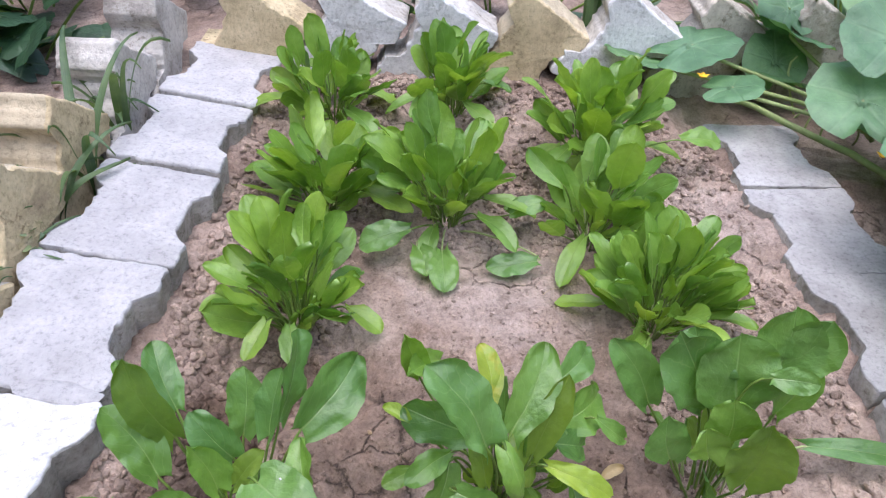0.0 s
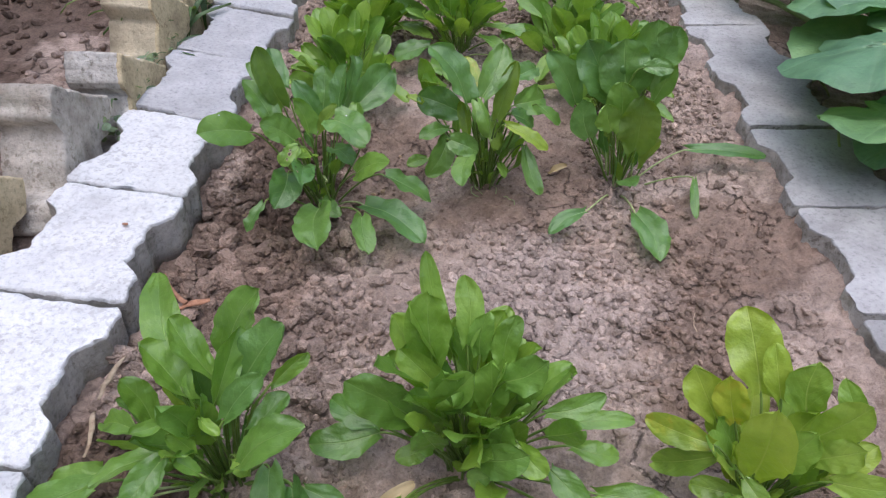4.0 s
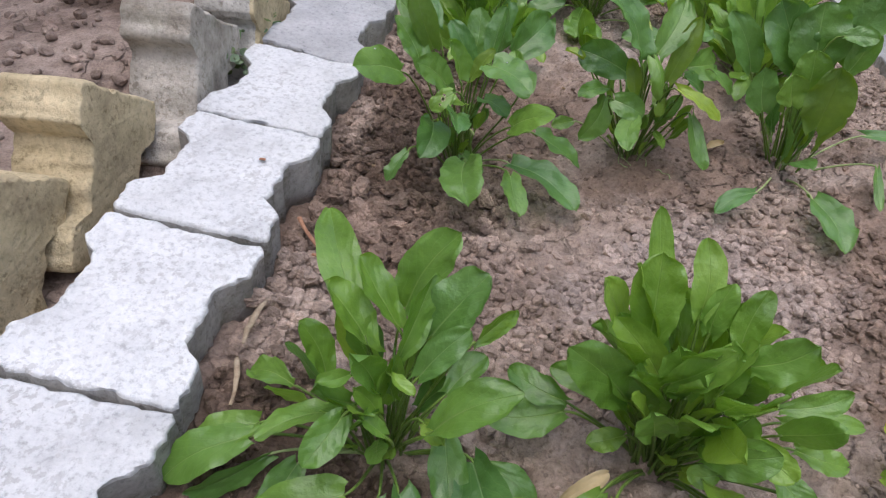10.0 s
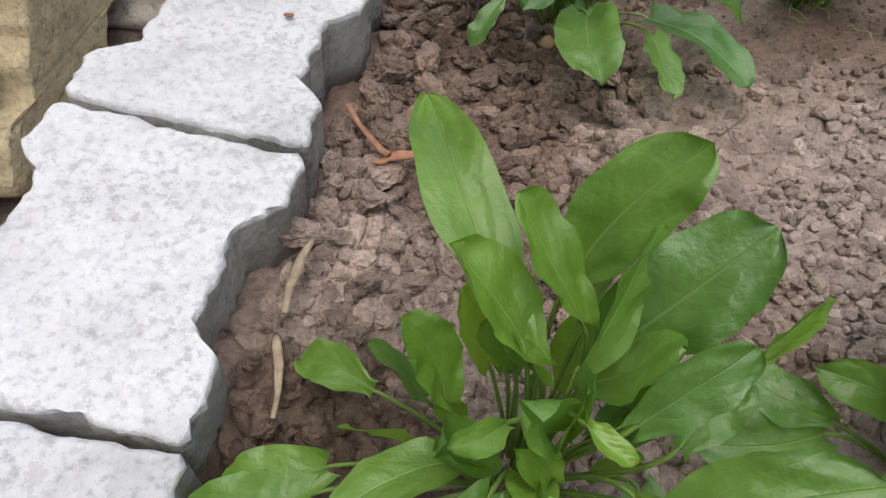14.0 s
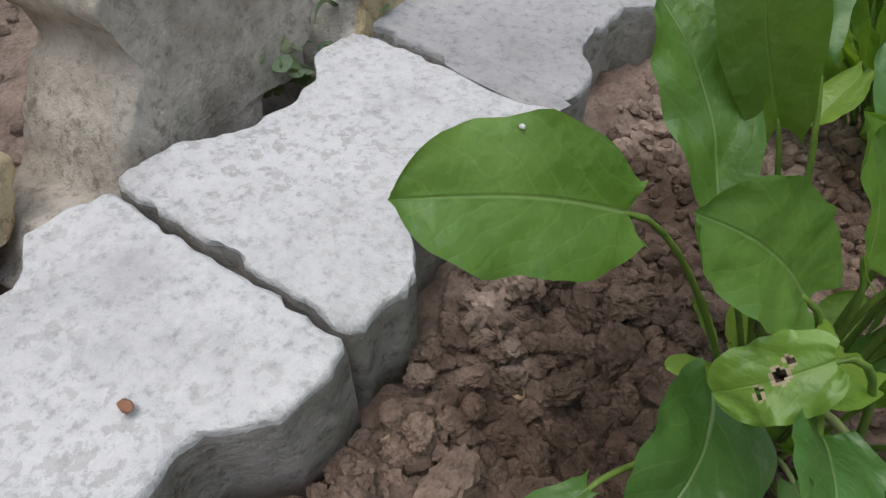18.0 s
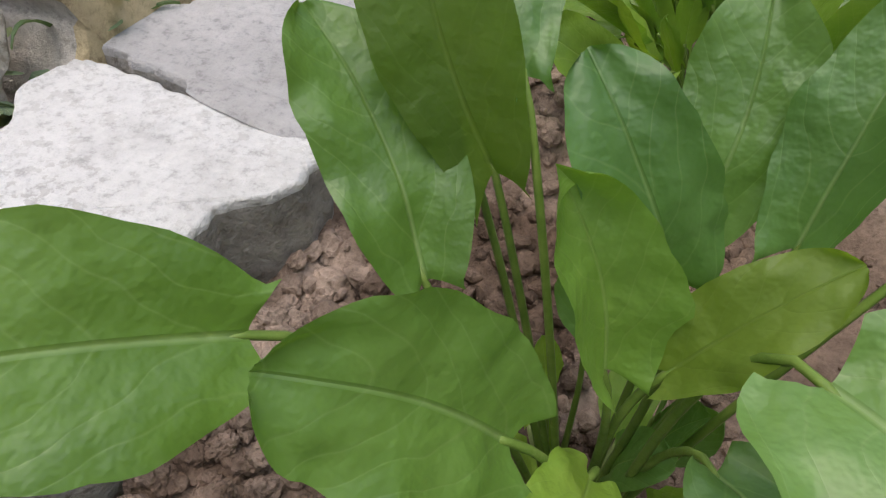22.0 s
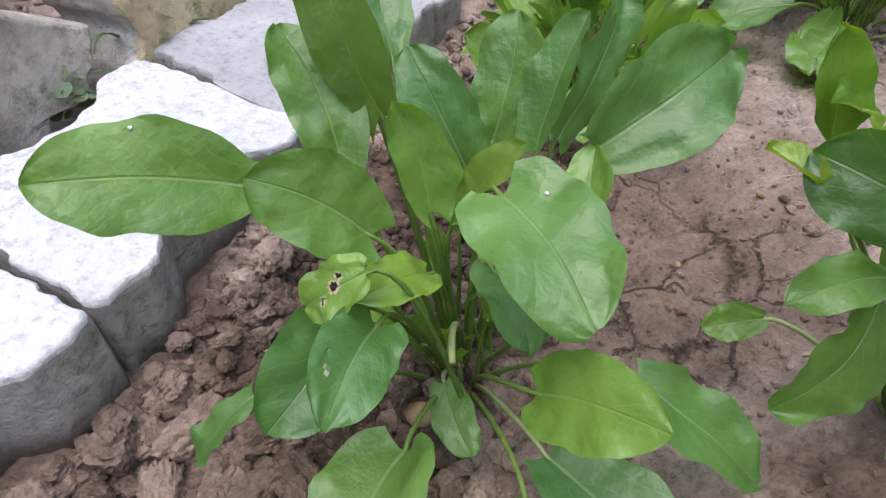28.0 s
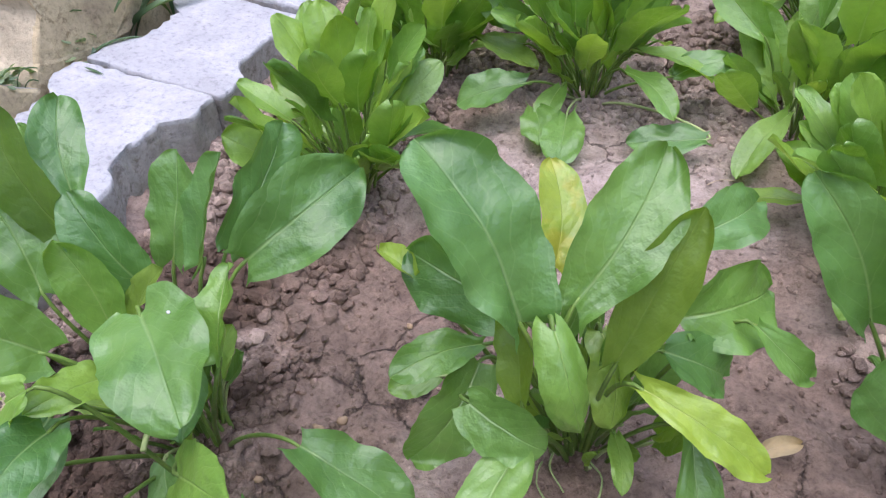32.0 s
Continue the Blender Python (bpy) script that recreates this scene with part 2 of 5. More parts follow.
def leaf_material(name, dark, mid, light, vein, gloss=0.37, blotch=0.0, through=0.33, rib=0.6, ribs=5.0):
    m, nt, b, coord, info = material(name, gloss, 0.75)
    uv = nt.nodes.new("ShaderNodeUVMap")
    uv.uv_map = "leaf"
    sep = nt.nodes.new("ShaderNodeSeparateXYZ")
    nt.links.new(uv.outputs["UV"], sep.inputs[0])
    u, s = sep.outputs["X"], sep.outputs["Y"]
    off = value(nt, "ABSOLUTE", value(nt, "SUBTRACT", u, 0.5))
    pos = nt.nodes.new("ShaderNodeNewGeometry").outputs["Position"]
    big = noise_tex(nt, 18, 3, 0.55, pos)
    fine = noise_tex(nt, 150, 4, 0.65, pos)
    col = ramp(nt, big.outputs["Fac"], [(0.3, dark), (0.5, mid), (0.72, light)])
    col = mix(nt, 0.3, col, ramp(nt, fine.outputs["Fac"], [(0.3, (0.72, 0.75, 0.7)), (0.7, (1.2, 1.18, 1.1))]), "MULTIPLY")
    tone = ramp(nt, info.outputs["Random"], [(0.0, (0.76, 0.86, 0.92)), (0.35, (0.95, 0.98, 1.0)), (0.7, (1.08, 1.05, 0.95)), (1.0, (1.2, 1.12, 0.9))])
    col = mix(nt, 0.95, col, tone, "MULTIPLY")
    # side veins bend forward from the midrib
    wobble = value(nt, "MULTIPLY", value(nt, "SUBTRACT", big.outputs["Fac"], 0.5), 4.0)
    lean = value(nt, "MULTIPLY", value(nt, "POWER", off, 1.3), 6.5)
    side = value(nt, "ADD", value(nt, "SUBTRACT", value(nt, "MULTIPLY", s, ribs), lean), wobble)
    tri = value(nt, "ABSOLUTE", value(nt, "SUBTRACT", value(nt, "FRACT", side), 0.5))
    sidevein = ramp(nt, tri, [(0.0, (1, 1, 1)), (0.055, (0, 0, 0))])
    taper = value(nt, "ADD", off, value(nt, "MULTIPLY", s, 0.014))
    midrib = ramp(nt, taper, [(0.0, (1, 1, 1)), (0.012, (0.8, 0.8, 0.8)), (0.026, (0, 0, 0))])
    col = mix(nt, value(nt, "MULTIPLY", sidevein, 0.24 * rib), col, vein)
    fade = value(nt, "SUBTRACT", 0.85 * rib, value(nt, "MULTIPLY", s, 0.55 * rib))
    col = mix(nt, value(nt, "MULTIPLY", midrib, fade), col, vein)
    if blotch:
        spots = ramp(nt, noise_tex(nt, 55, 4, 0.6, pos).outputs["Fac"], [(0.5, (0, 0, 0)), (0.62, (blotch, blotch, blotch))])
        col = mix(nt, spots, col, (0.42, 0.40, 0.04))
    put(nt, b, "Base Color", col)
    quilt = noise_tex(nt, 58, 4, 0.55, pos)
    pillow = value(nt, "POWER", value(nt, "MULTIPLY", tri, 2.0), 0.6)
    h = value(nt, "ADD", quilt.outputs["Fac"], value(nt, "MULTIPLY", pillow, 0.05))
    h = value(nt, "SUBTRACT", h, value(nt, "MULTIPLY", midrib, 0.3))
    nrm = bump(nt, h, 0.40, 0.007)
    put(nt, b, "Normal", nrm)
    put(nt, b, "Roughness", ramp(nt, fine.outputs["Fac"], [(0.3, (gloss - 0.04,) * 3), (0.7, (gloss + 0.10,) * 3)]))
    tr = nt.nodes.new("ShaderNodeBsdfTranslucent")
    nt.links.new(mix(nt, 1.0, col, (1.7, 1.6, 0.6), "MULTIPLY"), tr.inputs["Color"])
    nt.links.new(nrm, tr.inputs["Normal"])
    ms = nt.nodes.new("ShaderNodeMixShader")
    ms.inputs["Fac"].default_value = through
    nt.links.new(b.outputs[0], ms.inputs[1])
    nt.links.new(tr.outputs[0], ms.inputs[2])
    nt.links.new(ms.outputs[0], nt.nodes["Material Output"].inputs["Surface"])
    return m


GREEN = leaf_material("sorrel_leaf_green", (0.080, 0.180, 0.034), (0.113, 0.238, 0.050), (0.160, 0.305, 0.080), (0.34, 0.47, 0.21))
FRESH = leaf_material("sorrel_leaf_fresh", (0.100, 0.208, 0.028), (0.140, 0.272, 0.040), (0.192, 0.345, 0.068), (0.34, 0.47, 0.17))
BRIGHT = leaf_material("sorrel_leaf_bright", (0.142, 0.262, 0.036), (0.198, 0.345, 0.052), (0.268, 0.425, 0.086), (0.34, 0.47, 0.15))
LIME = leaf_material("sorrel_leaf_lime", (0.190, 0.305, 0.036), (0.268, 0.395, 0.054), (0.345, 0.47, 0.09), (0.50, 0.58, 0.2))
MOTTLED = leaf_material("sorrel_leaf_yellowing", (0.22, 0.31, 0.032), (0.33, 0.42, 0.038), (0.44, 0.49, 0.065), (0.47, 0.52, 0.2), blotch=0.6)
OLIVE = leaf_material("sorrel_leaf_underside", (0.115, 0.198, 0.024), (0.152, 0.250, 0.032), (0.200, 0.305, 0.052), (0.21, 0.31, 0.08), gloss=0.5, through=0.45)
SQUASH = leaf_material("squash_leaf", (0.080, 0.180, 0.080), (0.118, 0.245, 0.115), (0.170, 0.320, 0.165), (0.26, 0.39, 0.23), gloss=0.5, through=0.3, rib=0.35, ribs=5.0)
SHRUB = leaf_material("shrub_leaf_dark", (0.018, 0.055, 0.022), (0.028, 0.08, 0.03), (0.045, 0.11, 0.045), (0.07, 0.14, 0.06), gloss=0.5, through=0.2)
GRASS = leaf_material("grass_blade", (0.060, 0.115, 0.050), (0.090, 0.155, 0.068), (0.135, 0.205, 0.095), (0.16, 0.23, 0.10), gloss=0.55)
WEED = leaf_material("grey_green_weed", (0.13, 0.19, 0.11), (0.18, 0.25, 0.15), (0.26, 0.33, 0.21), (0.3, 0.36, 0.25), gloss=0.6)
DRYLEAF = leaf_material("dry_leaf", (0.34, 0.27, 0.17), (0.45, 0.37, 0.25), (0.58, 0.50, 0.36), (0.5, 0.42, 0.3), gloss=0.8, through=0.15)


def plain(name, dark, light, rough=0.7, scale=60, relief=0.3):
    m, nt, b, coord, info = material(name, rough, 0.3)
    pos = nt.nodes.new("ShaderNodeNewGeometry").outputs["Position"]
    n = noise_tex(nt, scale, 5, 0.65, pos)
    col = ramp(nt, n.outputs["Fac"], [(0.3, dark), (0.7, light)])
    tone = ramp(nt, info.outputs["Random"], [(0.0, (0.8, 0.8, 0.8)), (1.0, (1.15, 1.12, 1.1))])
    put(nt, b, "Base Color", mix(nt, 1.0, col, tone, "MULTIPLY"))
    put(nt, b, "Normal", bump(nt, n.outputs["Fac"], relief, 0.003))
    return m


STALK = plain("green_stalk", (0.10, 0.185, 0.03), (0.19, 0.28, 0.06), 0.45, 90)
PALESTALK = plain("pale_stalk", (0.24, 0.32, 0.11), (0.40, 0.47, 0.21), 0.5, 40)
STRAW = plain("dry_straw", (0.24, 0.17, 0.11), (0.50, 0.41, 0.29), 0.85, 120)
REDBARK = plain("red_brown_husk", (0.27, 0.125, 0.07), (0.46, 0.245, 0.15), 0.8, 150)
PEBBLE = plain("ochre_pebble", (0.30, 0.20, 0.11), (0.46, 0.34, 0.22), 0.8, 120)
PLASTIC = plain("white_plastic", (0.68, 0.68, 0.66), (0.78, 0.78, 0.76), 0.5, 20, 0.05)
PETAL = plain("yellow_petal", (0.72, 0.42, 0.02), (0.85, 0.58, 0.04), 0.6, 200)
PLASTER = plain("grey_plaster_wall", (0.50, 0.50, 0.47), (0.60, 0.60, 0.57), 0.9, 8, 0.2)


# ---------------------------------------------------------------- mesh helpers
def mesh_of(name, verts, faces, mats, face_mats=None, uvs=None, smooth=True):
    me = bpy.data.meshes.new(name)
    me.from_pydata([tuple(v) for v in verts], [], faces)
    for m in mats:
        me.materials.append(m)
    if face_mats is not None:
        me.polygons.foreach_set("material_index", face_mats)
    if uvs is not None:
        layer = me.uv_layers.new(name="leaf")
        idx = np.zeros(len(me.loops), dtype=np.int32)
        me.loops.foreach_get("vertex_index", idx)
        layer.data.foreach_set("uv", np.asarray(uvs, dtype=np.float32)[idx].ravel())
    me.polygons.foreach_set("use_smooth", [smooth] * len(me.polygons))
    me.update()
    return me


def part(name, me, parent, label=""):
    ob = new(name, me)
    ob.parent = parent
    return tagged(ob, label)


def root(name, at, label, category, group="", kind=""):
    ob = new(name)
    ob.empty_display_size = 0.05
    ob.location = at
    return tagged(ob, label, category, group, kind)


def hermite(a, b, da, db, n):
    s = np.linspace(0, 1, n)[:, None]
    return (2 * s**3 - 3 * s**2 + 1) * a + (s**3 - 2 * s**2 + s) * da + (-2 * s**3 + 3 * s**2) * b + (s**3 - s**2) * db


def tube(points, radii, sides=6):
    """Verts and faces of a round stalk along points."""
    pts = np.asarray(points, float)
    tang = np.gradient(pts, axis=0)
    tang /= np.linalg.norm(tang, axis=1)[:, None] + 1e-9
    ref = np.array([0.31, 0.17, 0.94]) if abs(tang[0][2]) < 0.9 else np.array([1.0, 0.2, 0.0])
    verts, faces = [], []
    for p, t, r in zip(pts, tang, radii):
        a = np.cross(t, ref)
        a /= np.linalg.norm(a)
        c = np.cross(t, a)
        for k in range(sides):
            w = 2 * math.pi * k / sides
            verts.append(p + r * (math.cos(w) * a + math.sin(w) * c))
    n = len(pts)
    for i in range(n - 1):
        for k in range(sides):
            j = (k + 1) % sides
            faces.append((i * sides + k, i * sides + j, (i + 1) * sides + j, (i + 1) * sides + k))
    faces.append(tuple(range(sides))[::-1])
    faces.append(tuple((n - 1) * sides + k for k in range(sides)))
    return verts, faces


# ---------------------------------------------------------------- ground
def smooth01(v):
    v = np.clip(v, 0, 1)
    return v * v * (3 - 2 * v)


def lie(x, y):
    """Height of the soil in the large."""
    z = 0.040 * smooth01((-0.56 - y) / 0.14) * smooth01((x - 0.08) / 0.2)
    z = z - 0.012 * smooth01((0.5 - abs(x - 0.42)) / 0.3) * smooth01((0.28 - abs(y + 0.12)) / 0.2)
    z = z + 0.045 * smooth01((y - 0.42) / 0.3) * smooth01((0.80 - x) / 0.12)
    z = z - 0.010 * smooth01((0.26 - x) / 0.08) * smooth01((0.24 - abs(y + 0.33)) / 0.08)
    z = z + 0.017 * smooth01((0.07 - x) / 0.06) + 0.010 * smooth01((x - 0.66) / 0.1)
    z = z - 0.02 * smooth01((x - 0.98) / 0.1) - 0.015 * smooth01((-0.22 - x) / 0.1)
    z = z + 0.012 * smooth01((-0.168 - x) / 0.03) * smooth01((x + 0.34) / 0.06) * smooth01((0.12 - y) / 0.15)
    return z


def soil_height(x, y):
    z = float(lie(x, y))
    near = -0.4 < x < 1.2 and -1.3 < y < 1.6
    z += 0.016 * noise.noise((x * 5.5, y * 5.5, 0.3))
    if near:
        f = noise.voronoi((x * 17 + 0.7 * noise.noise((x * 22, y * 22, 2)), y * 17 + 0.7 * noise.noise((x * 22, y * 22, 5)), 0.0))[0]
        gap = f[1] - f[0]
        dry = smooth01((noise.noise((x * 4.0 + 3.1, y * 4.0, 9.0)) + 0.25) / 0.3) * smooth01((x - 0.18) / 0.06) if -0.2 < y else 0.0
        z -= 0.009 * float(dry) * max(0.0, 1 - gap / 0.10) * float(smooth01((noise.noise((x * 9.0, y * 9.0, 21.0)) + 0.05) / 0.25))
        calm = float(smooth01((0.27 - abs(x - 0.40)) / 0.10) * smooth01((0.30 - abs(y - 0.08)) / 0.10))
        calm = max(calm, 0.55 * float(smooth01((0.24 - x) / 0.06) * smooth01((x - 0.03) / 0.03) * smooth01((0.24 - abs(y + 0.33)) / 0.06)))
        for scale, high in ((48, 0.013), (105, 0.0075)):
            g = noise.voronoi((x * scale + 0.5 * noise.noise((x * 80, y * 80, scale)), y * scale, 0.0))[0]
            z += high * (1 - 0.75 * calm) * (0.45 - g[0])
        z += 0.010 * noise.noise((x * 22, y * 22, 1.7)) + 0.005 * noise.noise((x * 60, y * 60, 4.1)) + 0.0025 * noise.noise((x * 140, y * 140, 7.3))
    return z


def spread(lo, hi, step, far, grow=1.28):
    mids = list(np.arange(lo, hi, step))
    up, down, d = [hi], [lo - step], step
    while up[-1] < far:
        d *= grow
        up.append(up[-1] + d)
    d = step
    while down[-1] > -far:
        d *= grow
        down.append(down[-1] - d)
    return np.array(down[::-1] + mids + up)


def ground():
    xs, ys = spread(-0.04, 0.84, 0.0042, 120), spread(-0.86, 0.62, 0.0042, 120)
    verts = [(x, y, soil_height(x, y)) for y in ys for x in xs]
    w, h = len(xs), len(ys)
    i = np.arange((w - 1) * (h - 1))
    r, c = i // (w - 1), i % (w - 1)
    a = r * w + c
    faces = np.stack([a, a + 1, a + w + 1, a + w], 1).tolist()
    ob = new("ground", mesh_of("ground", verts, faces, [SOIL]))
    return tagged(ob, "dry cracked brown clay soil of the vegetable bed", "soil", kind="structure")


EARTH = ground()


# ---------------------------------------------------------------- paving blocks
def block_outline(length, width, notch, head, slope, seed, step=0.005, rough=0.003):
    """Outline of a double-T paving block, lying along y."""
    L, W = length / 2, width / 2
    c = 0.004
    right = [(W - c, -L), (W, -L + c), (W, -L + head), (W - notch, -L + head + slope), (W - notch, L - head - slope), (W, L - head), (W, L - c), (W - c, L)]
    ring = right + [(-x, -y) for x, y in right]
    out = []
    for (x0, y0), (x1, y1) in zip(ring, ring[1:] + ring[:1]):
        n = max(1, int(math.hypot(x1 - x0, y1 - y0) / step))
        for k in range(n):
            x, y = x0 + (x1 - x0) * k / n, y0 + (y1 - y0) * k / n
            out.append((x + rough * noise.noise((x * 95, y * 95, seed)), y + 0.6 * rough * noise.noise((x * 95, y * 95, seed + 9))))
    return np.array(out)


def block_mesh(seed, top, side, length=0.198, width=0.165, thick=0.08, notch=0.021, head=0.042, slope=0.022, wear=0.003, rough=0.003):
    o = block_outline(length, width, notch, head, slope, seed, rough=rough)
    n = len(o)
    verts, faces, fm = [], [], []
    d = -o / (np.linalg.norm(o, axis=1)[:, None] + 1e-9)
    rings = [(0.0, -thick), (0.0, -thick * 0.55), (0.0005, -0.010), (0.001, -wear), (wear * 0.35, -wear * 0.25), (wear * 0.9, 0.0), (0.02, 0.0004)]
    for k, (ins, z) in enumerate(rings):
        for j, (x, y) in enumerate(o):
            lump = 0.0018 * noise.noise((x * 45 + seed, y * 45, z * 45)) + 0.0011 * noise.noise((x * 130, y * 130 + seed, z * 130))
            chip = max(0.0, noise.noise((x * 55, y * 55, seed * 3.1)) - 0.28) * 0.016 if 2 <= k <= 4 else 0.0
            p = np.array([x, y]) + d[j] * (ins - lump + chip)
            verts.append((p[0], p[1], z + (0.5 * lump if k >= 3 else 0) - (chip * 0.4 if k == 4 else 0)))
    for k in range(len(rings) - 1):
        for j in range(n):
            i = (j + 1) % n
            faces.append((k * n + j, k * n + i, (k + 1) * n + i, (k + 1) * n + j))
            fm.append(0 if k >= 3 else 1)
    faces.append(tuple((len(rings) - 1) * n + j for j in range(n)))
    fm.append(0)
    faces.append(tuple(range(n))[::-1])
    fm.append(1)
    me = mesh_of("paving_block", verts, faces, [top, side], fm)
    me.polygons.foreach_set("use_smooth", [0 < k < len(faces) - 2 - n for k in range(len(faces))])
    return me


def edging_left():
    edge = root("bed_edging", (0, 0, 0), "row of whitewashed double-T concrete paving blocks edging the bed", "paving edging", "edging rows of the bed")
    for k in range(-5, 4):
        rnd = random.Random(100 + k)
        ob = part("paving_block", block_mesh(k * 1.7 + 20, WHITEWASH if k < 0 else UNPAINTED, RAW, width=0.167, wear=0.005, rough=0.0045), edge)
        x = -0.0835 + rnd.uniform(-0.003, 0.003) + 0.004 * max(0, k)
        ob.matrix_basis = pose(x, 0.2025 * k + 0.101, 0.073 + rnd.uniform(-0.003, 0.003) + (0.0, 0.003, 0.007)[max(0, k - 1)], rnd.uniform(-1, 1), 8.0 + rnd.uniform(-1.5, 1.5), rnd.uniform(-1.5, 1.5) - 1.5)
    return edge


def edging_right():
    edge = root("bed_edging", (0, 0, 0), "row of smooth grey double-T concrete paving blocks edging the bed", "paving edging", "edging rows of the bed")
    for k in range(-3, 5):
        rnd = random.Random(300 + k)
        ob = part("paving_block", block_mesh(k * 2.3 + 80, GREY, RAW, wear=0.003), edge)
        ob.matrix_basis = pose(0.806 + 0.0825 + 0.034 * (0.26 - 0.2035 * (k - 2.5)), -0.35 + 0.2035 * k + 0.101, 0.029 + rnd.uniform(-0.003, 0.003), rnd.uniform(-1, 1), rnd.uniform(-1, 1), rnd.uniform(-1.2, 1.2) + 2.0)
    return edge


edging_left()
edging_right()


def leaning_block(corner, lean, turn, mats, seed, label, group, width=0.165):
    """A paving block stood on edge in a dog-tooth row; corner is its highest point."""
    me = block_mesh(seed, mats[0], mats[1], 0.2, width, 0.088, 0.026, 0.045, 0.016, 0.006, 0.006)
    ob = new("leaning_paving_block", me)
    s, c = math.sin(radians(lean)), math.cos(radians(lean))
    axes = Matrix(((0, 0, 1, 0), (c, s, 0, 0), (-s, c, 0, 0), (0, 0, 0, 1)))
    ob.matrix_basis = Matrix.Translation(corner) @ pose(0, 0, 0, 0, 0, turn) @ axes @ Matrix.Translation((width / 2, -0.1, 0))
    return tagged(ob, label, "paving block", group)


def dog_teeth():
    left = "leaning blocks beside the white edging"
    for k, (y, z, mats, label) in enumerate((
            (-0.505, 0.192, (YELLOW, YELLOW), "mossy yellow concrete block leaning beside the edging"),
            (-0.333, 0.192, (YELLOW, YELLOW), "yellow sandy concrete block leaning beside the edging"),
            (-0.142, 0.195, (MOSSY, MOSSY), "grey stained concrete block leaning beside the edging"),
            (0.015, 0.165, (YELLOW, PALE), "low weathered pale concrete block leaning in the row"),
            (0.205, 0.205, (YELLOW, SAND), "pale yellow sandy concrete block leaning in the row"),
            (0.365, 0.205, (YELLOW, SAND), "pale yellow sandy concrete block leaning in the row"),
            (0.545, 0.205, (PALE, PALE), "whitish concrete block leaning in the row"),
            (0.72, 0.220, (PALE, PALE), "whitish concrete block leaning in the row"))):
        x = (-0.215, -0.205, -0.165, -0.155, -0.176, -0.172, -0.168, -0.168)[k] + 0.006 * math.sin(k * 2.1)
        leaning_block((x, y, z), 36 + 3 * math.sin(k * 1.7), 2 * math.sin(k), mats, 200 + 7.3 * k, label, left, 0.150)
    back = "leaning blocks closing the far end of the bed"
    for k, (mats, label) in enumerate((((YELLOW, YELLOW), "yellow sandy concrete block leaning at the end of the bed"), ((WHITEWASH, PALE), "white concrete block leaning at the end of the bed"),
                                       ((WHITEWASH, PALE), "white concrete block leaning at the end of the bed"), ((YELLOW, SAND), "yellow sandy concrete block leaning at the end of the bed"),
                                       ((WHITEWASH, PALE), "white concrete block leaning at the end of the bed"), ((MOSSY, MOSSY), "dirty grey concrete block leaning at the end of the bed"),
                                       ((MOSSY, MOSSY), "dirty grey concrete block leaning at the end of the bed"))):
        leaning_block((-0.062 + 0.178 * k, 0.80 + 0.01 * math.sin(k * 3), 0.215 + 0.008 * math.sin(k * 2)), 33 + 3 * math.sin(k * 5), -90, mats, 300 + 5.1 * k, label, back)


dog_teeth()


def mortar():
    """A smear of mortar that fills half of one joint."""
    verts, faces, n = [], [], 18
    for r, z in ((1.0, 0.0), (0.8, 0.004), (0.35, 0.005)):
        for k in range(n):
            a = 2 * math.pi * k / n
            w = 1 + 0.28 * noise.noise((math.cos(a) * 2, math.sin(a) * 2, 3.0))
            verts.append((0.046 * w * r * math.cos(a), 0.013 * w * r * math.sin(a), 0.5 * z))
    for q in range(2):
        faces += [(q * n + k, q * n + (k + 1) % n, (q + 1) * n + (k + 1) % n, (q + 1) * n + k) for k in range(n)]
    faces.append(tuple(2 * n + k for k in range(n)))
    ob = new("mortar_patch", mesh_of("mortar_patch", verts, faces, [UNPAINTED]))
    ob.matrix_basis = pose(-0.050, 0.001, 0.0672, 0, 8, -3)
    tagged(ob, "smear of pale mortar filling half a joint between blocks", "mortar")


mortar()


# ---------------------------------------------------------------- leaves
def unit(v):
    v = np.asarray(v, float)
    return v / (np.linalg.norm(v) + 1e-9)


def lump(seed, level, block=0.0):
    """A rough lump of earth; block squares it off."""
    bm = bmesh.new()
    bmesh.ops.create_icosphere(bm, subdivisions=level, radius=1.0)
    bm.verts.ensure_lookup_table()
    v = np.array([x.co for x in bm.verts])
    f = np.array([[q.index for q in p.verts] for p in bm.faces])
    bm.free()
    # cut by a few planes, then roughen
    rnd = random.Random(seed)
    for _ in range(14 if level > 2 else 9 if level > 1 else 5):
        n = unit((rnd.gauss(0, 1), rnd.gauss(0, 1), rnd.gauss(0, 1)))
        d = rnd.uniform(0.62, 0.9)
        h = v @ n
        v = np.where((h > d)[:, None], v * (d / np.maximum(h, d))[:, None], v)
    r = np.array([1 + 0.18 * noise.noise(Vector(p * 1.7) + Vector((seed * 5.7, 0, 0))) + 0.20 * noise.noise(Vector(p * 4.2) + Vector((0, seed * 3.3, 0))) + (0.12 * noise.noise(Vector(p * 8.5) + Vector((0, 0, seed))) + 0.07 * noise.noise(Vector(p * 17) + Vector((seed, 0, seed))) if level > 2 else 0) for p in v])
    return v * r[:, None] * (1.08, 0.95, 0.78), f


SPECK = lump(3, 1)


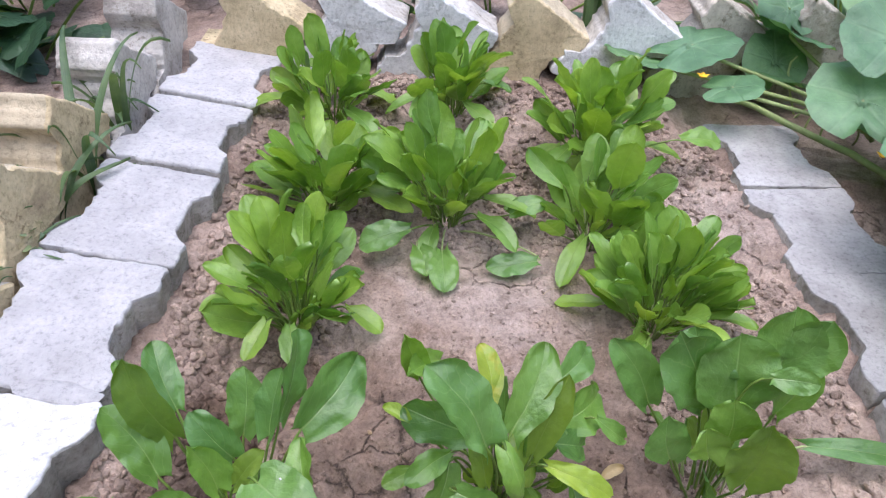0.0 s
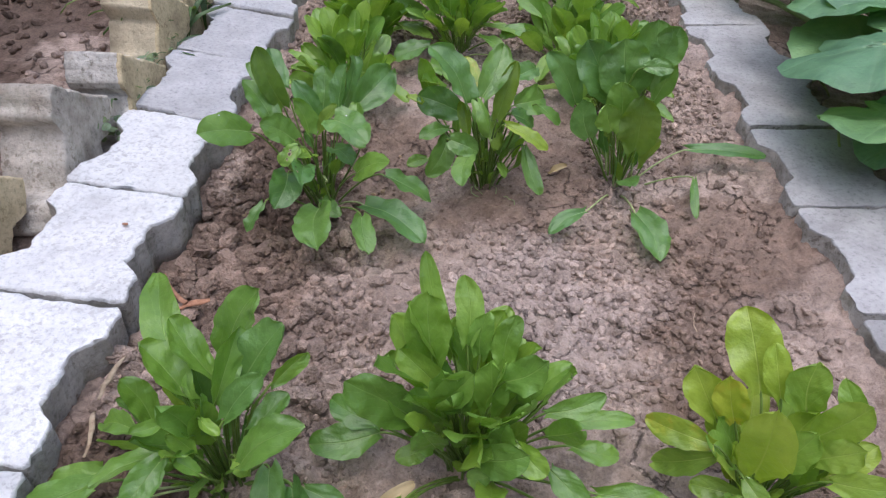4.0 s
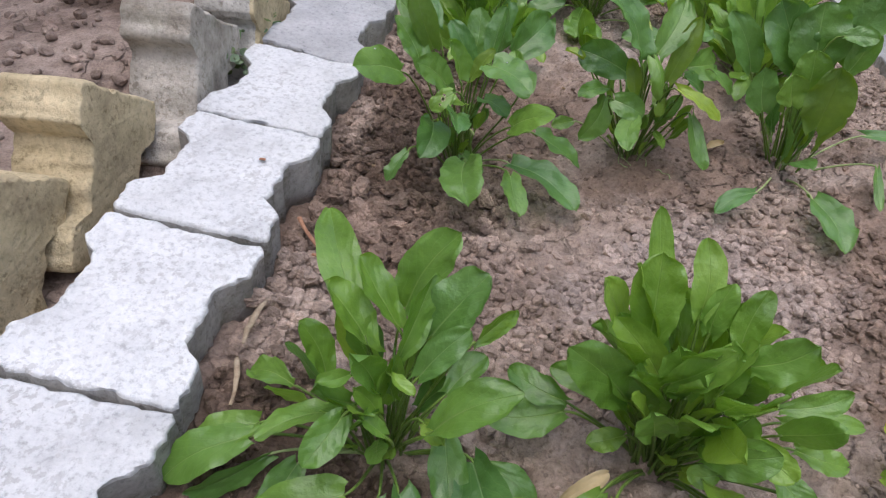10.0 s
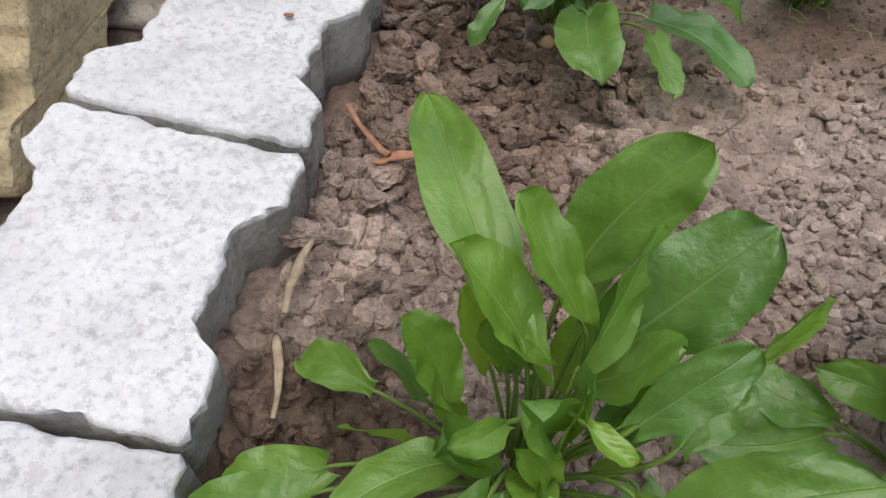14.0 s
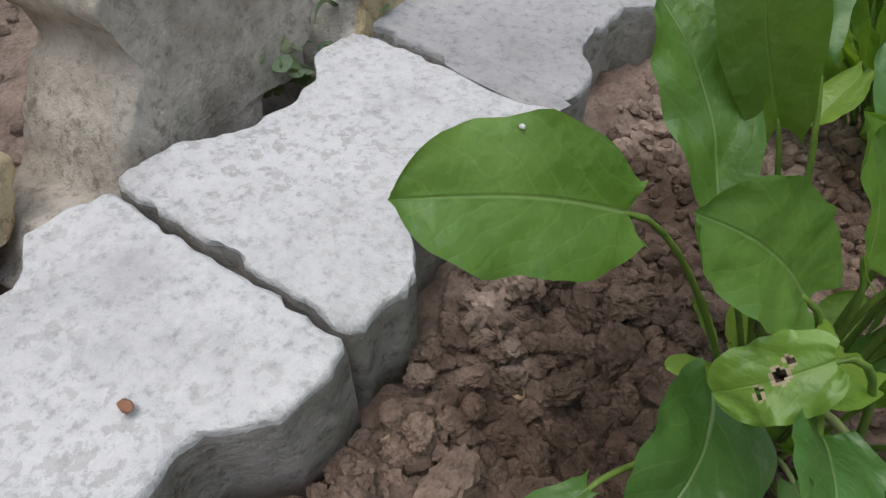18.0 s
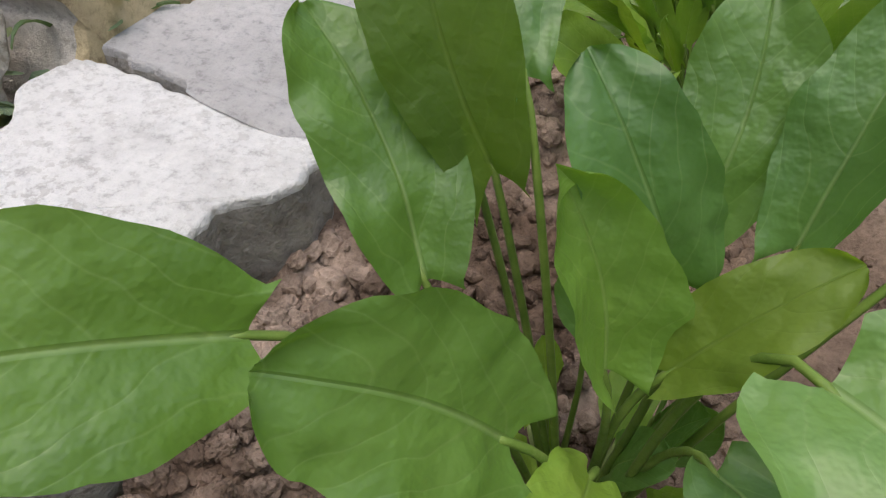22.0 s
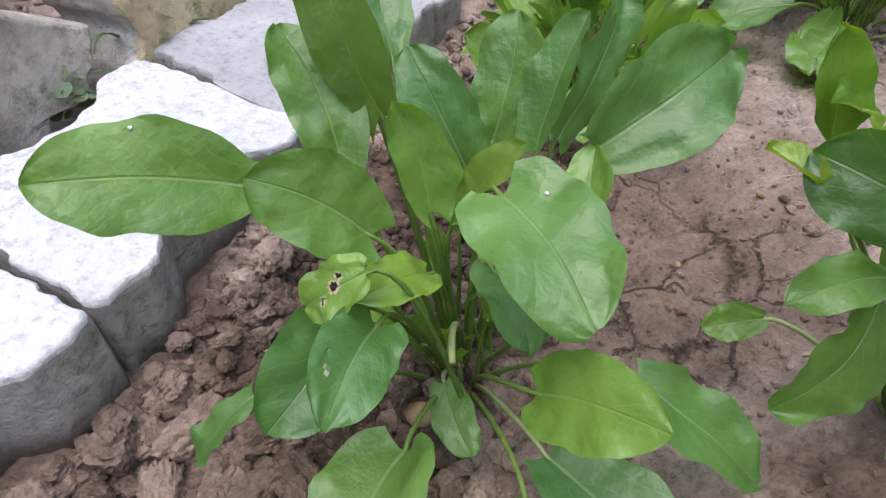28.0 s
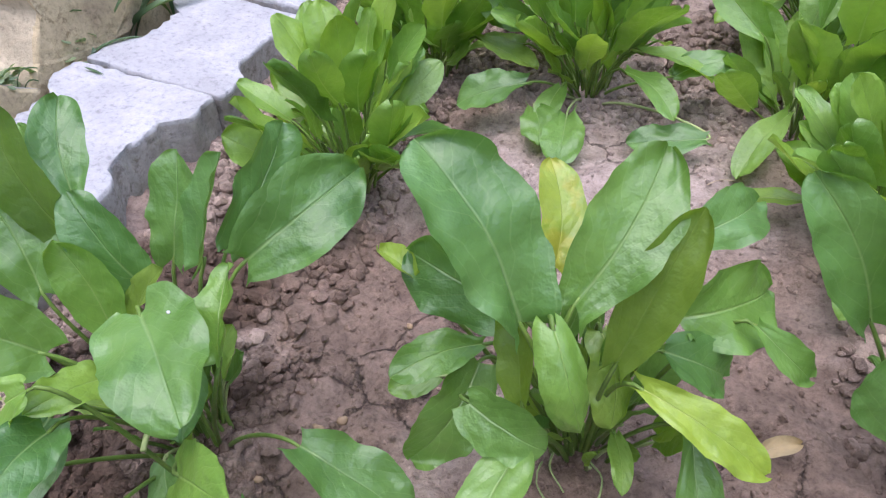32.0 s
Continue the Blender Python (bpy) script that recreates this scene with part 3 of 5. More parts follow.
def blade(base, tip, width, face, bow=0.0, cup=0.12, wave=0.06, seed=0.0, nu=13, nv=19, shape=None, twist=0.0, curl=0.0, sway=None, taper=None):
    """Verts, faces and uvs of one leaf blade from base to tip, its upper side towards face."""
    base, tip = np.asarray(base, float), np.asarray(tip, float)
    axis = tip - base
    length = np.linalg.norm(axis)
    t = axis / length
    n = unit(np.asarray(face, float) - t * np.dot(face, t))
    side = np.cross(t, n)
    dice = random.Random(seed)
    shape = dice.uniform(0.88, 1.2) if shape is None else shape
    sway = dice.uniform(-0.07, 0.07) if sway is None else sway
    taper = dice.uniform(0.1, 0.6) if taper is None else taper
    blunt = dice.uniform(0.46, 0.58)
    ear, behind = dice.uniform(0.30, 0.48), dice.uniform(0.06, 0.13)
    verts, uvs = [], []
    for i in range(nv):
        s = 0.5 - 0.5 * math.cos(math.pi * i / (nv - 1))
        mid = base + axis * s + n * bow * length * 4 * s * (1 - s) - n * curl * length * s**3 + side * sway * length * math.sin(math.pi * s)
        w = width / 2 * max(0.02, (1 - abs(2 * (0.008 + 0.99 * s) ** shape - 1) ** 2.4)) ** blunt
        w *= 1 - taper * (1 - min(1.0, s / 0.34)) ** 1.6
        w = max(w, width / 2 * ear * max(0.0, 1 - s / 0.3))
        w *= 1 + 0.08 * noise.noise((s * 4, seed, 0.5))
        a = radians(twist) * (s - 0.5)
        sd, nn = side * math.cos(a) + n * math.sin(a), n * math.cos(a) - side * math.sin(a)
        for j in range(nu):
            u = 2 * j / (nu - 1) - 1
            edge = abs(u) ** 1.6
            flank = 3 if u > 0 else 0
            rip = wave * width * (1.3 * noise.noise((s * 4.5 + flank, seed * 1.3, 2.2)) * edge + 0.5 * noise.noise((s * 9 + flank, seed * 0.7, 6.1)) * edge**2 + 0.8 * noise.noise((s * 4.5, u * 2.2, seed)) * (0.25 + 0.75 * abs(u)))
            off = cup * width * edge + rip - 0.018 * width * math.exp(-((u / 0.14) ** 2))
            lobe = 1 + 0.08 * noise.noise((s * 9, seed + 2.3 * flank, 1.5)) * edge
            back = -t * behind * length * edge * max(0.0, 1 - s / 0.16) * (1 + 0.7 * noise.noise((seed, 3.1 * flank, 8.4)))
            verts.append(mid + sd * (u * w * lobe * (1 - 0.12 * abs(cup) * edge)) + nn * off + back)
            uvs.append((0.5 + 0.5 * u * w / (width / 2), s))
    faces = [(i * nu + j, i * nu + j + 1, (i + 1) * nu + j + 1, (i + 1) * nu + j) for i in range(nv - 1) for j in range(nu - 1)]
    return verts, faces, uvs


def sorrel_leaf(plant, base, tip, width, face=None, mat=None, bow=0.04, cup=0.10, wave=0.13, twist=None, curl=0.04, crown=None, stalk=0.0015, shape=None, taper=None, holes=(), specks=(), rise=0.6, nv=29, name="leaf", label=""):
    """One leaf on its stalk; places in centimetres from the crown of the plant."""
    b, t = np.array(base, float) / 100, np.array(tip, float) / 100
    seed = float(b @ (31.0, 17.0, 53.0) + t @ (13.0, 71.0, 29.0)) * 10
    twist = 9 * math.sin(seed * 7.0) if twist is None else twist
    if face is None:
        out = unit((*(b + t)[:2], 0.0))
        face = np.array((0, 0, 1.0)) - 0.8 * out
    nu = 33 if holes else 13
    v, f, uv = blade(b, t, width / 100, face, bow, cup, wave, seed, nu=nu, shape=shape, taper=taper, twist=twist, curl=curl, nv=nv)
    mats, which = [mat or GREEN], None
    if holes:
        # gnawed holes, each with its place along and across the blade and its radius, and a dry pale rim
        kept, which = [], []
        for q in f:
            a, c = np.mean([uv[i][1] for i in q]), np.mean([uv[i][0] for i in q]) - 0.5
            near = min(math.hypot(a - h[0], 0.6 * (c - h[1])) / h[2] for h in holes) + 0.55 * noise.noise((a * 16, c * 16, seed))
            if near > 0.62:
                kept.append(q)
                which.append(1 if near < 1.0 else 0)
        f, mats = kept, mats + [DRYLEAF]
    leaf = part(name, mesh_of(name, v, f, mats, which, uvs=uv), plant, label)
    for along, across in specks:
        p = np.array(v[int(along * (nv - 1)) * nu + int(round((0.5 + across) * (nu - 1)))]) + unit(face) * 0.0004
        sv, sf = SPECK
        part("speck", mesh_of("speck", sv * 0.0011 + p, sf.tolist(), [PLASTIC]), leaf, "tiny white speck")
    c = np.array(crown, float) / 100 if crown is not None else np.array((b[0] * 0.16, b[1] * 0.16, plant.get("crown", 0.0) - 0.01))
    length = np.linalg.norm(b - c)
    if length > 0.012:
        n = 13
        d0 = unit(unit(b - c) + np.array((0, 0, rise))) * length
        line = hermite(c, b, d0, unit(t - b) * length * 0.5, n)
        line = np.vstack([line[:-1], line[-1:] - 0.0012 * unit(face), b + (t - b) * 0.06 - 0.0012 * unit(face)])
        r = np.linspace(stalk * 1.15, stalk * 0.7, len(line))
        sv, sf = tube(line, r)
        me = mesh_of("stalk", sv, sf, [PALESTALK if (b[2] < 0.035) else STALK])
        part("stalk", me, leaf)
    return leaf


def clump(name, at, label, group="sorrel plants in the bed"):
    ob = root(name, (at[0], at[1], 0.0), label, "plant", group)
    ob["crown"] = soil_height(at[0], at[1])
    return ob


def filler(plant, seed, count, height, radius, size, mats, lying=6, young_mat=None, open_out=36):
    """A bushy plant: long-stalked upright leaves, short young ones between them, and a few lying out on the soil."""
    rnd = random.Random(seed)
    crown = plant["crown"] * 100
    for i in range(count):
        q = (i + 0.5) / count
        az = i * 2.39996 + rnd.uniform(-0.5, 0.5)
        out = np.array((math.cos(az), math.sin(az), 0.0))
        young = rnd.random() < 0.36
        lean = radians(4 + open_out * q**0.9 + rnd.uniform(-8, 8))
        reach = height * (1.0 - 0.30 * q) * rnd.uniform(0.86, 1.1) * (rnd.uniform(0.45, 0.72) if young else 1.0)
        L = size * rnd.uniform(0.75, 1.12) * (0.62 if young else 1.0)
        foot = out * rnd.uniform(0.5, 2.4) + np.array((0, 0, crown))
        d = unit(out * math.sin(lean) + np.array((rnd.uniform(-0.12, 0.12), rnd.uniform(-0.12, 0.12), math.cos(lean))))
        bend = lean + radians(rnd.uniform(-4, 26))
        e = unit(out * math.sin(bend) + np.array((rnd.uniform(-0.2, 0.2), rnd.uniform(-0.2, 0.2), math.cos(bend))))
        b = foot + d * max(1.6, reach - L)
        t = b + e * L
        face = -out * math.cos(bend) + np.array((0, 0, math.sin(bend) + 0.25))
        turn = Matrix.Rotation(rnd.gauss(0, 0.6), 3, Vector(e))
        face = np.array(turn @ Vector(face))
        mat = (young_mat or BRIGHT) if young and rnd.random() < 0.7 else rnd.choice(mats)
        sorrel_leaf(plant, b, t, L * rnd.uniform(0.42, 0.60), face, mat, shape=rnd.uniform(0.95, 1.35), bow=rnd.uniform(-0.04, 0.07), cup=rnd.uniform(-0.02, 0.2), wave=rnd.uniform(0.06, 0.14), twist=rnd.uniform(-40, 40), curl=rnd.uniform(-0.02, 0.16), crown=foot, stalk=0.0014, nv=12)
    for i in range(lying):
        az = i * 6.283 / lying + rnd.uniform(-0.5, 0.5)
        out = np.array((math.cos(az), math.sin(az), 0.0))
        L = size * rnd.uniform(0.75, 1.0)
        b = out * radius * rnd.uniform(0.45, 0.7) + np.array((0, 0, crown + rnd.uniform(3.0, 6.0)))
        t = b + out * L + np.array((rnd.uniform(-2, 2), rnd.uniform(-2, 2), -rnd.uniform(0.5, 2.5)))
        sorrel_leaf(plant, b, t, L * rnd.uniform(0.42, 0.52), (0, 0, 1), rnd.choice(mats), bow=rnd.uniform(0.03, 0.1), wave=0.1, twist=rnd.uniform(-30, 30), nv=12)


# the six nearest plants, leaf by leaf
HEARTS = []

plant = clump("sorrel_plant", (0.155, -0.105), "loose green sorrel plant with a leaf resting over the white blocks")
HEARTS.append((plant, 40, 20, 10, 3.4, [GREEN, BRIGHT]))
sorrel_leaf(plant, (-6.3, -5.9, 14.1), (-10.2, -12.1, 17.7), 4.6, (0.80, -0.18, 0.57), GREEN, cup=0.06, wave=0.07, taper=0.02, shape=0.95, specks=((0.55, 0.40),))
sorrel_leaf(plant, (-0.8, -5.2, 12.4), (-3.9, -7.9, 16.6), 4.0, (0.84, -0.34, 0.41), GREEN, cup=0.1, taper=0.02, shape=0.86)
sorrel_leaf(plant, (0.4, -2.3, 11.8), (-1.2, -1.6, 16.7), 2.7, (0.73, -0.61, 0.32), FRESH, cup=0.3, taper=0.1, shape=0.9)
sorrel_leaf(plant, (1.3, -0.2, 13.0), (-1.3, 0.3, 18.2), 3.2, (0.57, -0.74, 0.36), GREEN, bow=0.1, cup=0.05, wave=0.16, taper=0.1, shape=0.9)
sorrel_leaf(plant, (4.2, -3.2, 14.6), (9.3, -7.8, 14.1), 5.0, (0.05, -0.25, 0.96), GREEN, rise=0.25, bow=0.08, cup=0.05, taper=-0.1, shape=0.74, specks=((0.32, -0.22),))
sorrel_leaf(plant, (6.5, 2.3, 13.6), (11.0, 8.3, 16.3), 4.8, (0.40, -0.66, 0.64), GREEN, bow=0.12, wave=0.17, taper=0.05, shape=0.95, curl=0.1)
sorrel_leaf(plant, (1.4, 2.3, 12.5), (1.7, 5.1, 18.1), 3.2, (-0.00, -0.90, 0.44), GREEN, wave=0.16, taper=0.1, shape=0.95)
sorrel_leaf(plant, (3.8, 1.9, 13.1), (4.9, 4.6, 18.7), 2.7, (-0.50, -0.73, 0.47), GREEN, cup=0.2, taper=0.1)
sorrel_leaf(plant, (4.3, 3.6, 12.8), (5.4, 10.6, 17.0), 3.5, (0.93, -0.28, 0.24), GREEN, wave=0.17, taper=0.1)
sorrel_leaf(plant, (-4.5, -1.6, 12.2), (-8.2, 0.6, 18.2), 3.7, (0.66, -0.45, 0.58), GREEN, cup=0.1, wave=0.14, taper=0.05, shape=0.95)
sorrel_leaf(plant, (-3.6, 1.0, 14.0), (-6.0, 2.0, 22.2), 3.4, (0.40, -0.85, 0.35), OLIVE, cup=0.15, taper=0.1)
sorrel_leaf(plant, (-5.6, 2.8, 14.5), (-8.9, 5.0, 18.5), 2.4, (-0.01, -0.87, 0.49), GREEN, taper=0.2)
sorrel_leaf(plant, (-3.2, 2.0, 16.4), (-5.5, 5.8, 20.3), 2.9, (0.63, -0.40, 0.68), GREEN, cup=0.1, taper=0.1)
sorrel_leaf(plant, (1.7, -2.0, 12.0), (4.3, -1.2, 15.7), 2.2, (-0.51, -0.69, 0.52), OLIVE, cup=0.1)
sorrel_leaf(plant, (7.9, -3.4, 12.3), (6.7, 0.7, 14.9), 2.3, (-0.29, -0.57, 0.77), BRIGHT, cup=0.2, wave=0.2, taper=0.1)
sorrel_leaf(plant, (0.2, -7.4, 12.7), (-2.3, -8.7, 11.0), 2.4, (-0.11, -0.70, 0.71), BRIGHT, rise=0.3, crown=(3.0, -4.5, -1.0), bow=0.12, taper=-0.1, shape=0.8, holes=((0.42, 0.04, 0.075), (0.62, -0.10, 0.05), (0.30, 0.16, 0.05)), nv=45)
sorrel_leaf(plant, (0.7, -3.7, 9.3), (0.1, -8.0, 11.8), 2.5, (0.52, 0.37, 0.77), BRIGHT, bow=0.1, taper=-0.1, shape=0.8)
sorrel_leaf(plant, (0.7, -8.0, 10.4), (1.7, -13.2, 11.1), 3.3, (0.44, 0.21, 0.88), GREEN, bow=0.12, taper=-0.1, shape=0.82, holes=((0.66, 0.20, 0.03), (0.55, 0.30, 0.022)), nv=45)
sorrel_leaf(plant, (-2.4, -6.2, 7.8), (-2.8, -12.4, 6.6), 4.4, (0.51, -0.19, 0.84), GREEN, bow=0.15, taper=0.0, shape=0.85)
sorrel_leaf(plant, (3.4, -2.4, 9.4), (6.7, -6.3, 9.4), 3.0, (0.04, 0.03, 1.00), GREEN, bow=0.1, taper=-0.1, shape=0.8)
sorrel_leaf(plant, (7.4, -7.8, 9.2), (12.2, -9.8, 12.6), 3.5, (-0.63, -0.44, 0.64), FRESH, bow=0.06, cup=0.04, taper=-0.1, shape=0.78)
sorrel_leaf(plant, (10.5, -3.0, 5.5), (16.9, -3.4, 1.4), 3.8, (0.54, -0.10, 0.84), GREEN, bow=0.06, taper=0.02, shape=0.86)
sorrel_leaf(plant, (2.3, -10.0, 4.9), (3.7, -18.2, 4.9), 5.3, (-0.17, -0.02, 0.98), GREEN, bow=0.08, taper=-0.1, shape=0.8)
sorrel_leaf(plant, (8.0, -10.1, 3.6), (9.8, -16.4, 2.7), 3.3, (0.35, -0.03, 0.94), GREEN, bow=0.06, taper=0.1)
sorrel_leaf(plant, (7.8, -6.9, 3.2), (16.7, -12.0, 1.2), 4.9, (0.18, -0.08, 0.98), GREEN, bow=0.08, taper=0.1)
sorrel_leaf(plant, (-4.8, -10.9, 6.2), (-6.9, -13.8, 3.6), 2.0, (-0.33, -0.50, 0.80), GREEN, bow=0.1)
sorrel_leaf(plant, (1.4, -4.5, 2.1), (4.2, -7.4, 1.4), 2.3, (-0.03, -0.28, 0.96), GREEN, bow=0.05, taper=0.02, shape=0.85)
sv, sf = tube(hermite(np.array((0.006, 0.0, -0.01)), np.array((0.028, -0.059, 0.063)), np.array((-0.02, 0.0, 0.10)), np.array((0.03, -0.06, -0.02)), 10), np.linspace(0.0020, 0.0017, 10), 8)
part("stalk", mesh_of("stalk", sv, sf, [PALESTALK]), plant, "bare pale stalk that lost its leaf")

plant = clump("sorrel_plant", (0.4, -0.045), "broad-leaved green sorrel plant with one yellowing leaf")
HEARTS.append((plant, 41, 28, 12, 4.4, [GREEN, FRESH, BRIGHT]))
sorrel_leaf(plant, (-2.6, -6.2, 15.5), (-6.8, -4.2, 23.0), 5.0, (0.72, -0.45, 0.52), GREEN, bow=0.1, cup=0.12, wave=0.16, taper=0.1, shape=1.2, curl=0.12)
sorrel_leaf(plant, (-3.4, -2.7, 12.0), (-9.7, -1.5, 14.0), 4.6, (0.05, -0.90, 0.38), GREEN, bow=0.1, wave=0.12, taper=0.1, shape=1.1)
sorrel_leaf(plant, (-9.1, -2.3, 13.0), (-11.4, -1.2, 13.6), 1.5, (0.20, -0.17, 0.97), LIME, cup=0.4, taper=0.2)
sorrel_leaf(plant, (-2.0, -1.5, 14.6), (-3.0, 2.4, 18.2), 2.3, (0.40, -0.70, 0.60), MOTTLED, cup=0.12, wave=0.08, taper=0.2, shape=1.2)
sorrel_leaf(plant, (-0.6, -5.0, 15.9), (2.2, 0.2, 21.0), 3.9, (0.12, -0.73, 0.67), GREEN, cup=0.1, wave=0.14, taper=0.1, shape=1.1)
sorrel_leaf(plant, (1.5, -4.8, 12.4), (3.9, -2.2, 19.7), 2.7, (-0.09, -0.93, 0.36), OLIVE, cup=0.2, taper=0.2)
sorrel_leaf(plant, (3.9, 0.3, 16.1), (7.2, 5.0, 15.4), 2.9, (0.42, -0.35, 0.82), GREEN, bow=0.1, taper=0.1)
sorrel_leaf(plant, (4.0, -2.0, 13.1), (8.5, 2.3, 11.9), 4.4, (0.45, -0.62, 0.60), FRESH, bow=0.1, taper=0.1)
sorrel_leaf(plant, (7.5, -1.0, 12.5), (10.7, -1.0, 9.5), 1.9, (0.10, -0.50, 0.85), GREEN, bow=0.1)
sorrel_leaf(plant, (3.5, -3.8, 12.7), (6.9, -1.8, 9.3), 2.9, (0.60, -0.35, 0.65), GREEN, bow=0.12, taper=0.0, shape=0.85)
sorrel_leaf(plant, (2.9, -5.4, 11.7), (8.8, -6.2, 8.5), 2.3, (0.40, -0.39, 0.83), LIME, bow=0.08, wave=0.14, taper=0.2)
sorrel_leaf(plant, (-1.1, -6.8, 16.1), (0.6, -8.5, 11.8), 2.2, (0.55, -0.65, 0.48), BRIGHT, bow=0.15, cup=-0.2, wave=0.15, taper=-0.1, shape=0.9)
sorrel_leaf(plant, (-4.8, -7.3, 10.5), (-1.0, -8.2, 9.2), 3.2, (-0.18, -0.80, 0.55), GREEN, bow=0.12, taper=0.0, shape=0.9)
sorrel_leaf(plant, (-5.4, -3.4, 8.6), (-8.2, -7.7, 4.5), 3.7, (0.45, -0.75, 0.45), GREEN, bow=0.15, taper=-0.1, shape=0.85)
sorrel_leaf(plant, (-5.3, -3.0, 9.7), (-9.1, -6.6, 10.2), 2.3, (0.26, -0.34, 0.90), FRESH, bow=0.1)
sorrel_leaf(plant, (-2.2, -8.3, 8.8), (-3.1, -14.2, 8.0), 3.0, (-0.18, -0.09, 0.98), GREEN, bow=0.05, taper=-0.1, shape=0.9)
sorrel_leaf(plant, (5.6, -4.8, 7.9), (8.0, -9.4, 3.0), 2.4, (0.11, -0.36, 0.92), GREEN, bow=0.05)
sorrel_leaf(plant, (2.1, -2.6, 3.6), (2.9, -6.0, 3.4), 1.3, (0.04, -0.42, 0.91), BRIGHT)
sorrel_leaf(plant, (-8.4, 4.3, 11.1), (-9.7, 4.1, 17.0), 2.7, (0.45, -0.85, 0.25), FRESH, cup=0.2, wave=0.15)
sorrel_leaf(plant, (-2.4, -6.9, 11.0), (-3.5, -4.5, 14.9), 1.9, (-0.22, -0.86, 0.46), OLIVE, cup=0.25, taper=0.3)
sorrel_leaf(plant, (0.6, -1.7, 10.9), (1.9, -5.0, 7.6), 2.8, (0.60, -0.50, 0.60), LIME, bow=0.1, cup=-0.15)
sorrel_leaf(plant, (3.4, 0.1, 10.4), (0.9, -4.8, 12.3), 2.3, (0.25, -0.14, 0.94), FRESH, bow=0.15, cup=0.2)
sorrel_leaf(plant, (-6.4, 6.8, 10.6), (-9.2, 1.3, 15.0), 2.6, (0.40, -0.10, 0.85), BRIGHT, cup=0.2)
sorrel_leaf(plant, (-8.9, -0.8, 3.0), (-11.7, -2.6, 3.0), 2.0, (0.30, -0.40, 0.86), FRESH, taper=0.0)

plant = clump("sorrel_plant", (0.605, -0.05), "green sorrel plant with leaves lying on the soil")
HEARTS.append((plant, 42, 12, 13, 6, [GREEN, OLIVE]))
sorrel_leaf(plant, (-2.9, 0.8, 13.0), (-7.0, 1.9, 21.1), 6.0, (-0.13, -0.77, 0.62))
sorrel_leaf(plant, (-0.3, 0.1, 12.9), (-2.1, 1.6, 21.4), 7.2, (-0.18, -0.76, 0.62))
sorrel_leaf(plant, (1.6, 1.6, 14.3), (2.0, 2.6, 23.6), 5.9, (-0.22, -0.77, 0.59))
sorrel_leaf(plant, (2.4, 1.4, 17.1), (4.8, 1.8, 23.1), 4.6, (-0.24, -0.77, 0.58))
sorrel_leaf(plant, (0.7, -0.2, 18.3), (4.3, -1.1, 18.6), 2.4, (-0.23, -0.75, 0.61))
sorrel_leaf(plant, (-5.6, -1.6, 8.0), (-7.0, -1.2, 13.8), 4.1, (-0.11, -0.72, 0.69))
sorrel_leaf(plant, (0.9, -3.3, 7.0), (0.7, -3.3, 15.6), 5.7, (-0.21, -0.70, 0.69), OLIVE)
sorrel_leaf(plant, (-2.7, -2.4, 9.6), (-3.9, -2.1, 13.7), 3.9, (-0.15, -0.71, 0.68), BRIGHT)
sorrel_leaf(plant, (-7.6, 2.0, 11.5), (-11.9, 3.1, 18.8), 3.9, (-0.07, -0.77, 0.63))
sorrel_leaf(plant, (-1.5, -1.7, 10.8), (-2.3, -1.5, 16.7), 4.5, (-0.17, -0.73, 0.66), BRIGHT)
sorrel_leaf(plant, (-3.6, 3.0, 15.4), (-4.7, 4.3, 19.4), 4.0, (-0.14, -0.78, 0.61))
sorrel_leaf(plant, (11.1, 3.6, 3.0), (22.1, 2.2, 3.0), 2.5, (0.00, -0.30, 1.00))
sorrel_leaf(plant, (-6.3, -11.2, 2.0), (-11.5, -14.9, 1.0), 2.3, (0.00, -0.30, 1.00))
sorrel_leaf(plant, (0.6, -11.4, 2.0), (2.8, -19.5, 0.8), 4.2, (0.00, -0.30, 1.00))
sorrel_leaf(plant, (9.9, -4.5, 3.0), (9.3, -10.8, 1.0), 1.3, (0.00, -0.40, 0.90))
sorrel_leaf(plant, (3.0, 0.2, 13.0), (4.4, 0.9, 19.3), 3.2, (-0.24, -0.74, 0.62))

plant = clump("sorrel_plant", (0.156, -0.575), "bushy green sorrel plant beside the white paving blocks")
HEARTS.append((plant, 43, 28, 15, 5.2, [FRESH, GREEN, BRIGHT]))
sorrel_leaf(plant, (-1.1, 1.0, 14.1), (-6.6, 11.9, 17.2), 3.4, (0.34, -0.69, 0.64), FRESH, twist=50, curl=0.08)
sorrel_leaf(plant, (-0.3, 0.3, 12.8), (-4.0, 2.4, 17.8), 3.2, (0.76, -0.15, 0.63), FRESH, cup=0.2, shape=1.25)
sorrel_leaf(plant, (1.4, 2.0, 14.0), (-1.8, 4.3, 18.9), 2.9, (0.76, -0.24, 0.60), FRESH, cup=0.15, shape=1.3, wave=0.15)
sorrel_leaf(plant, (1.1, 5.5, 12.3), (5.0, 7.0, 19.7), 4.0, (-0.48, -0.77, 0.41), FRESH, twist=20, wave=0.16, shape=1.2)
sorrel_leaf(plant, (3.6, 2.5, 12.7), (7.5, 4.4, 18.4), 4.3, (-0.48, -0.67, 0.56), GREEN, bow=0.06, wave=0.14, shape=1.15)
sorrel_leaf(plant, (3.6, -1.9, 13.7), (6.8, -0.1, 17.3), 2.4, (-0.21, -0.79, 0.58), GREEN, bow=0.06, shape=1.15)
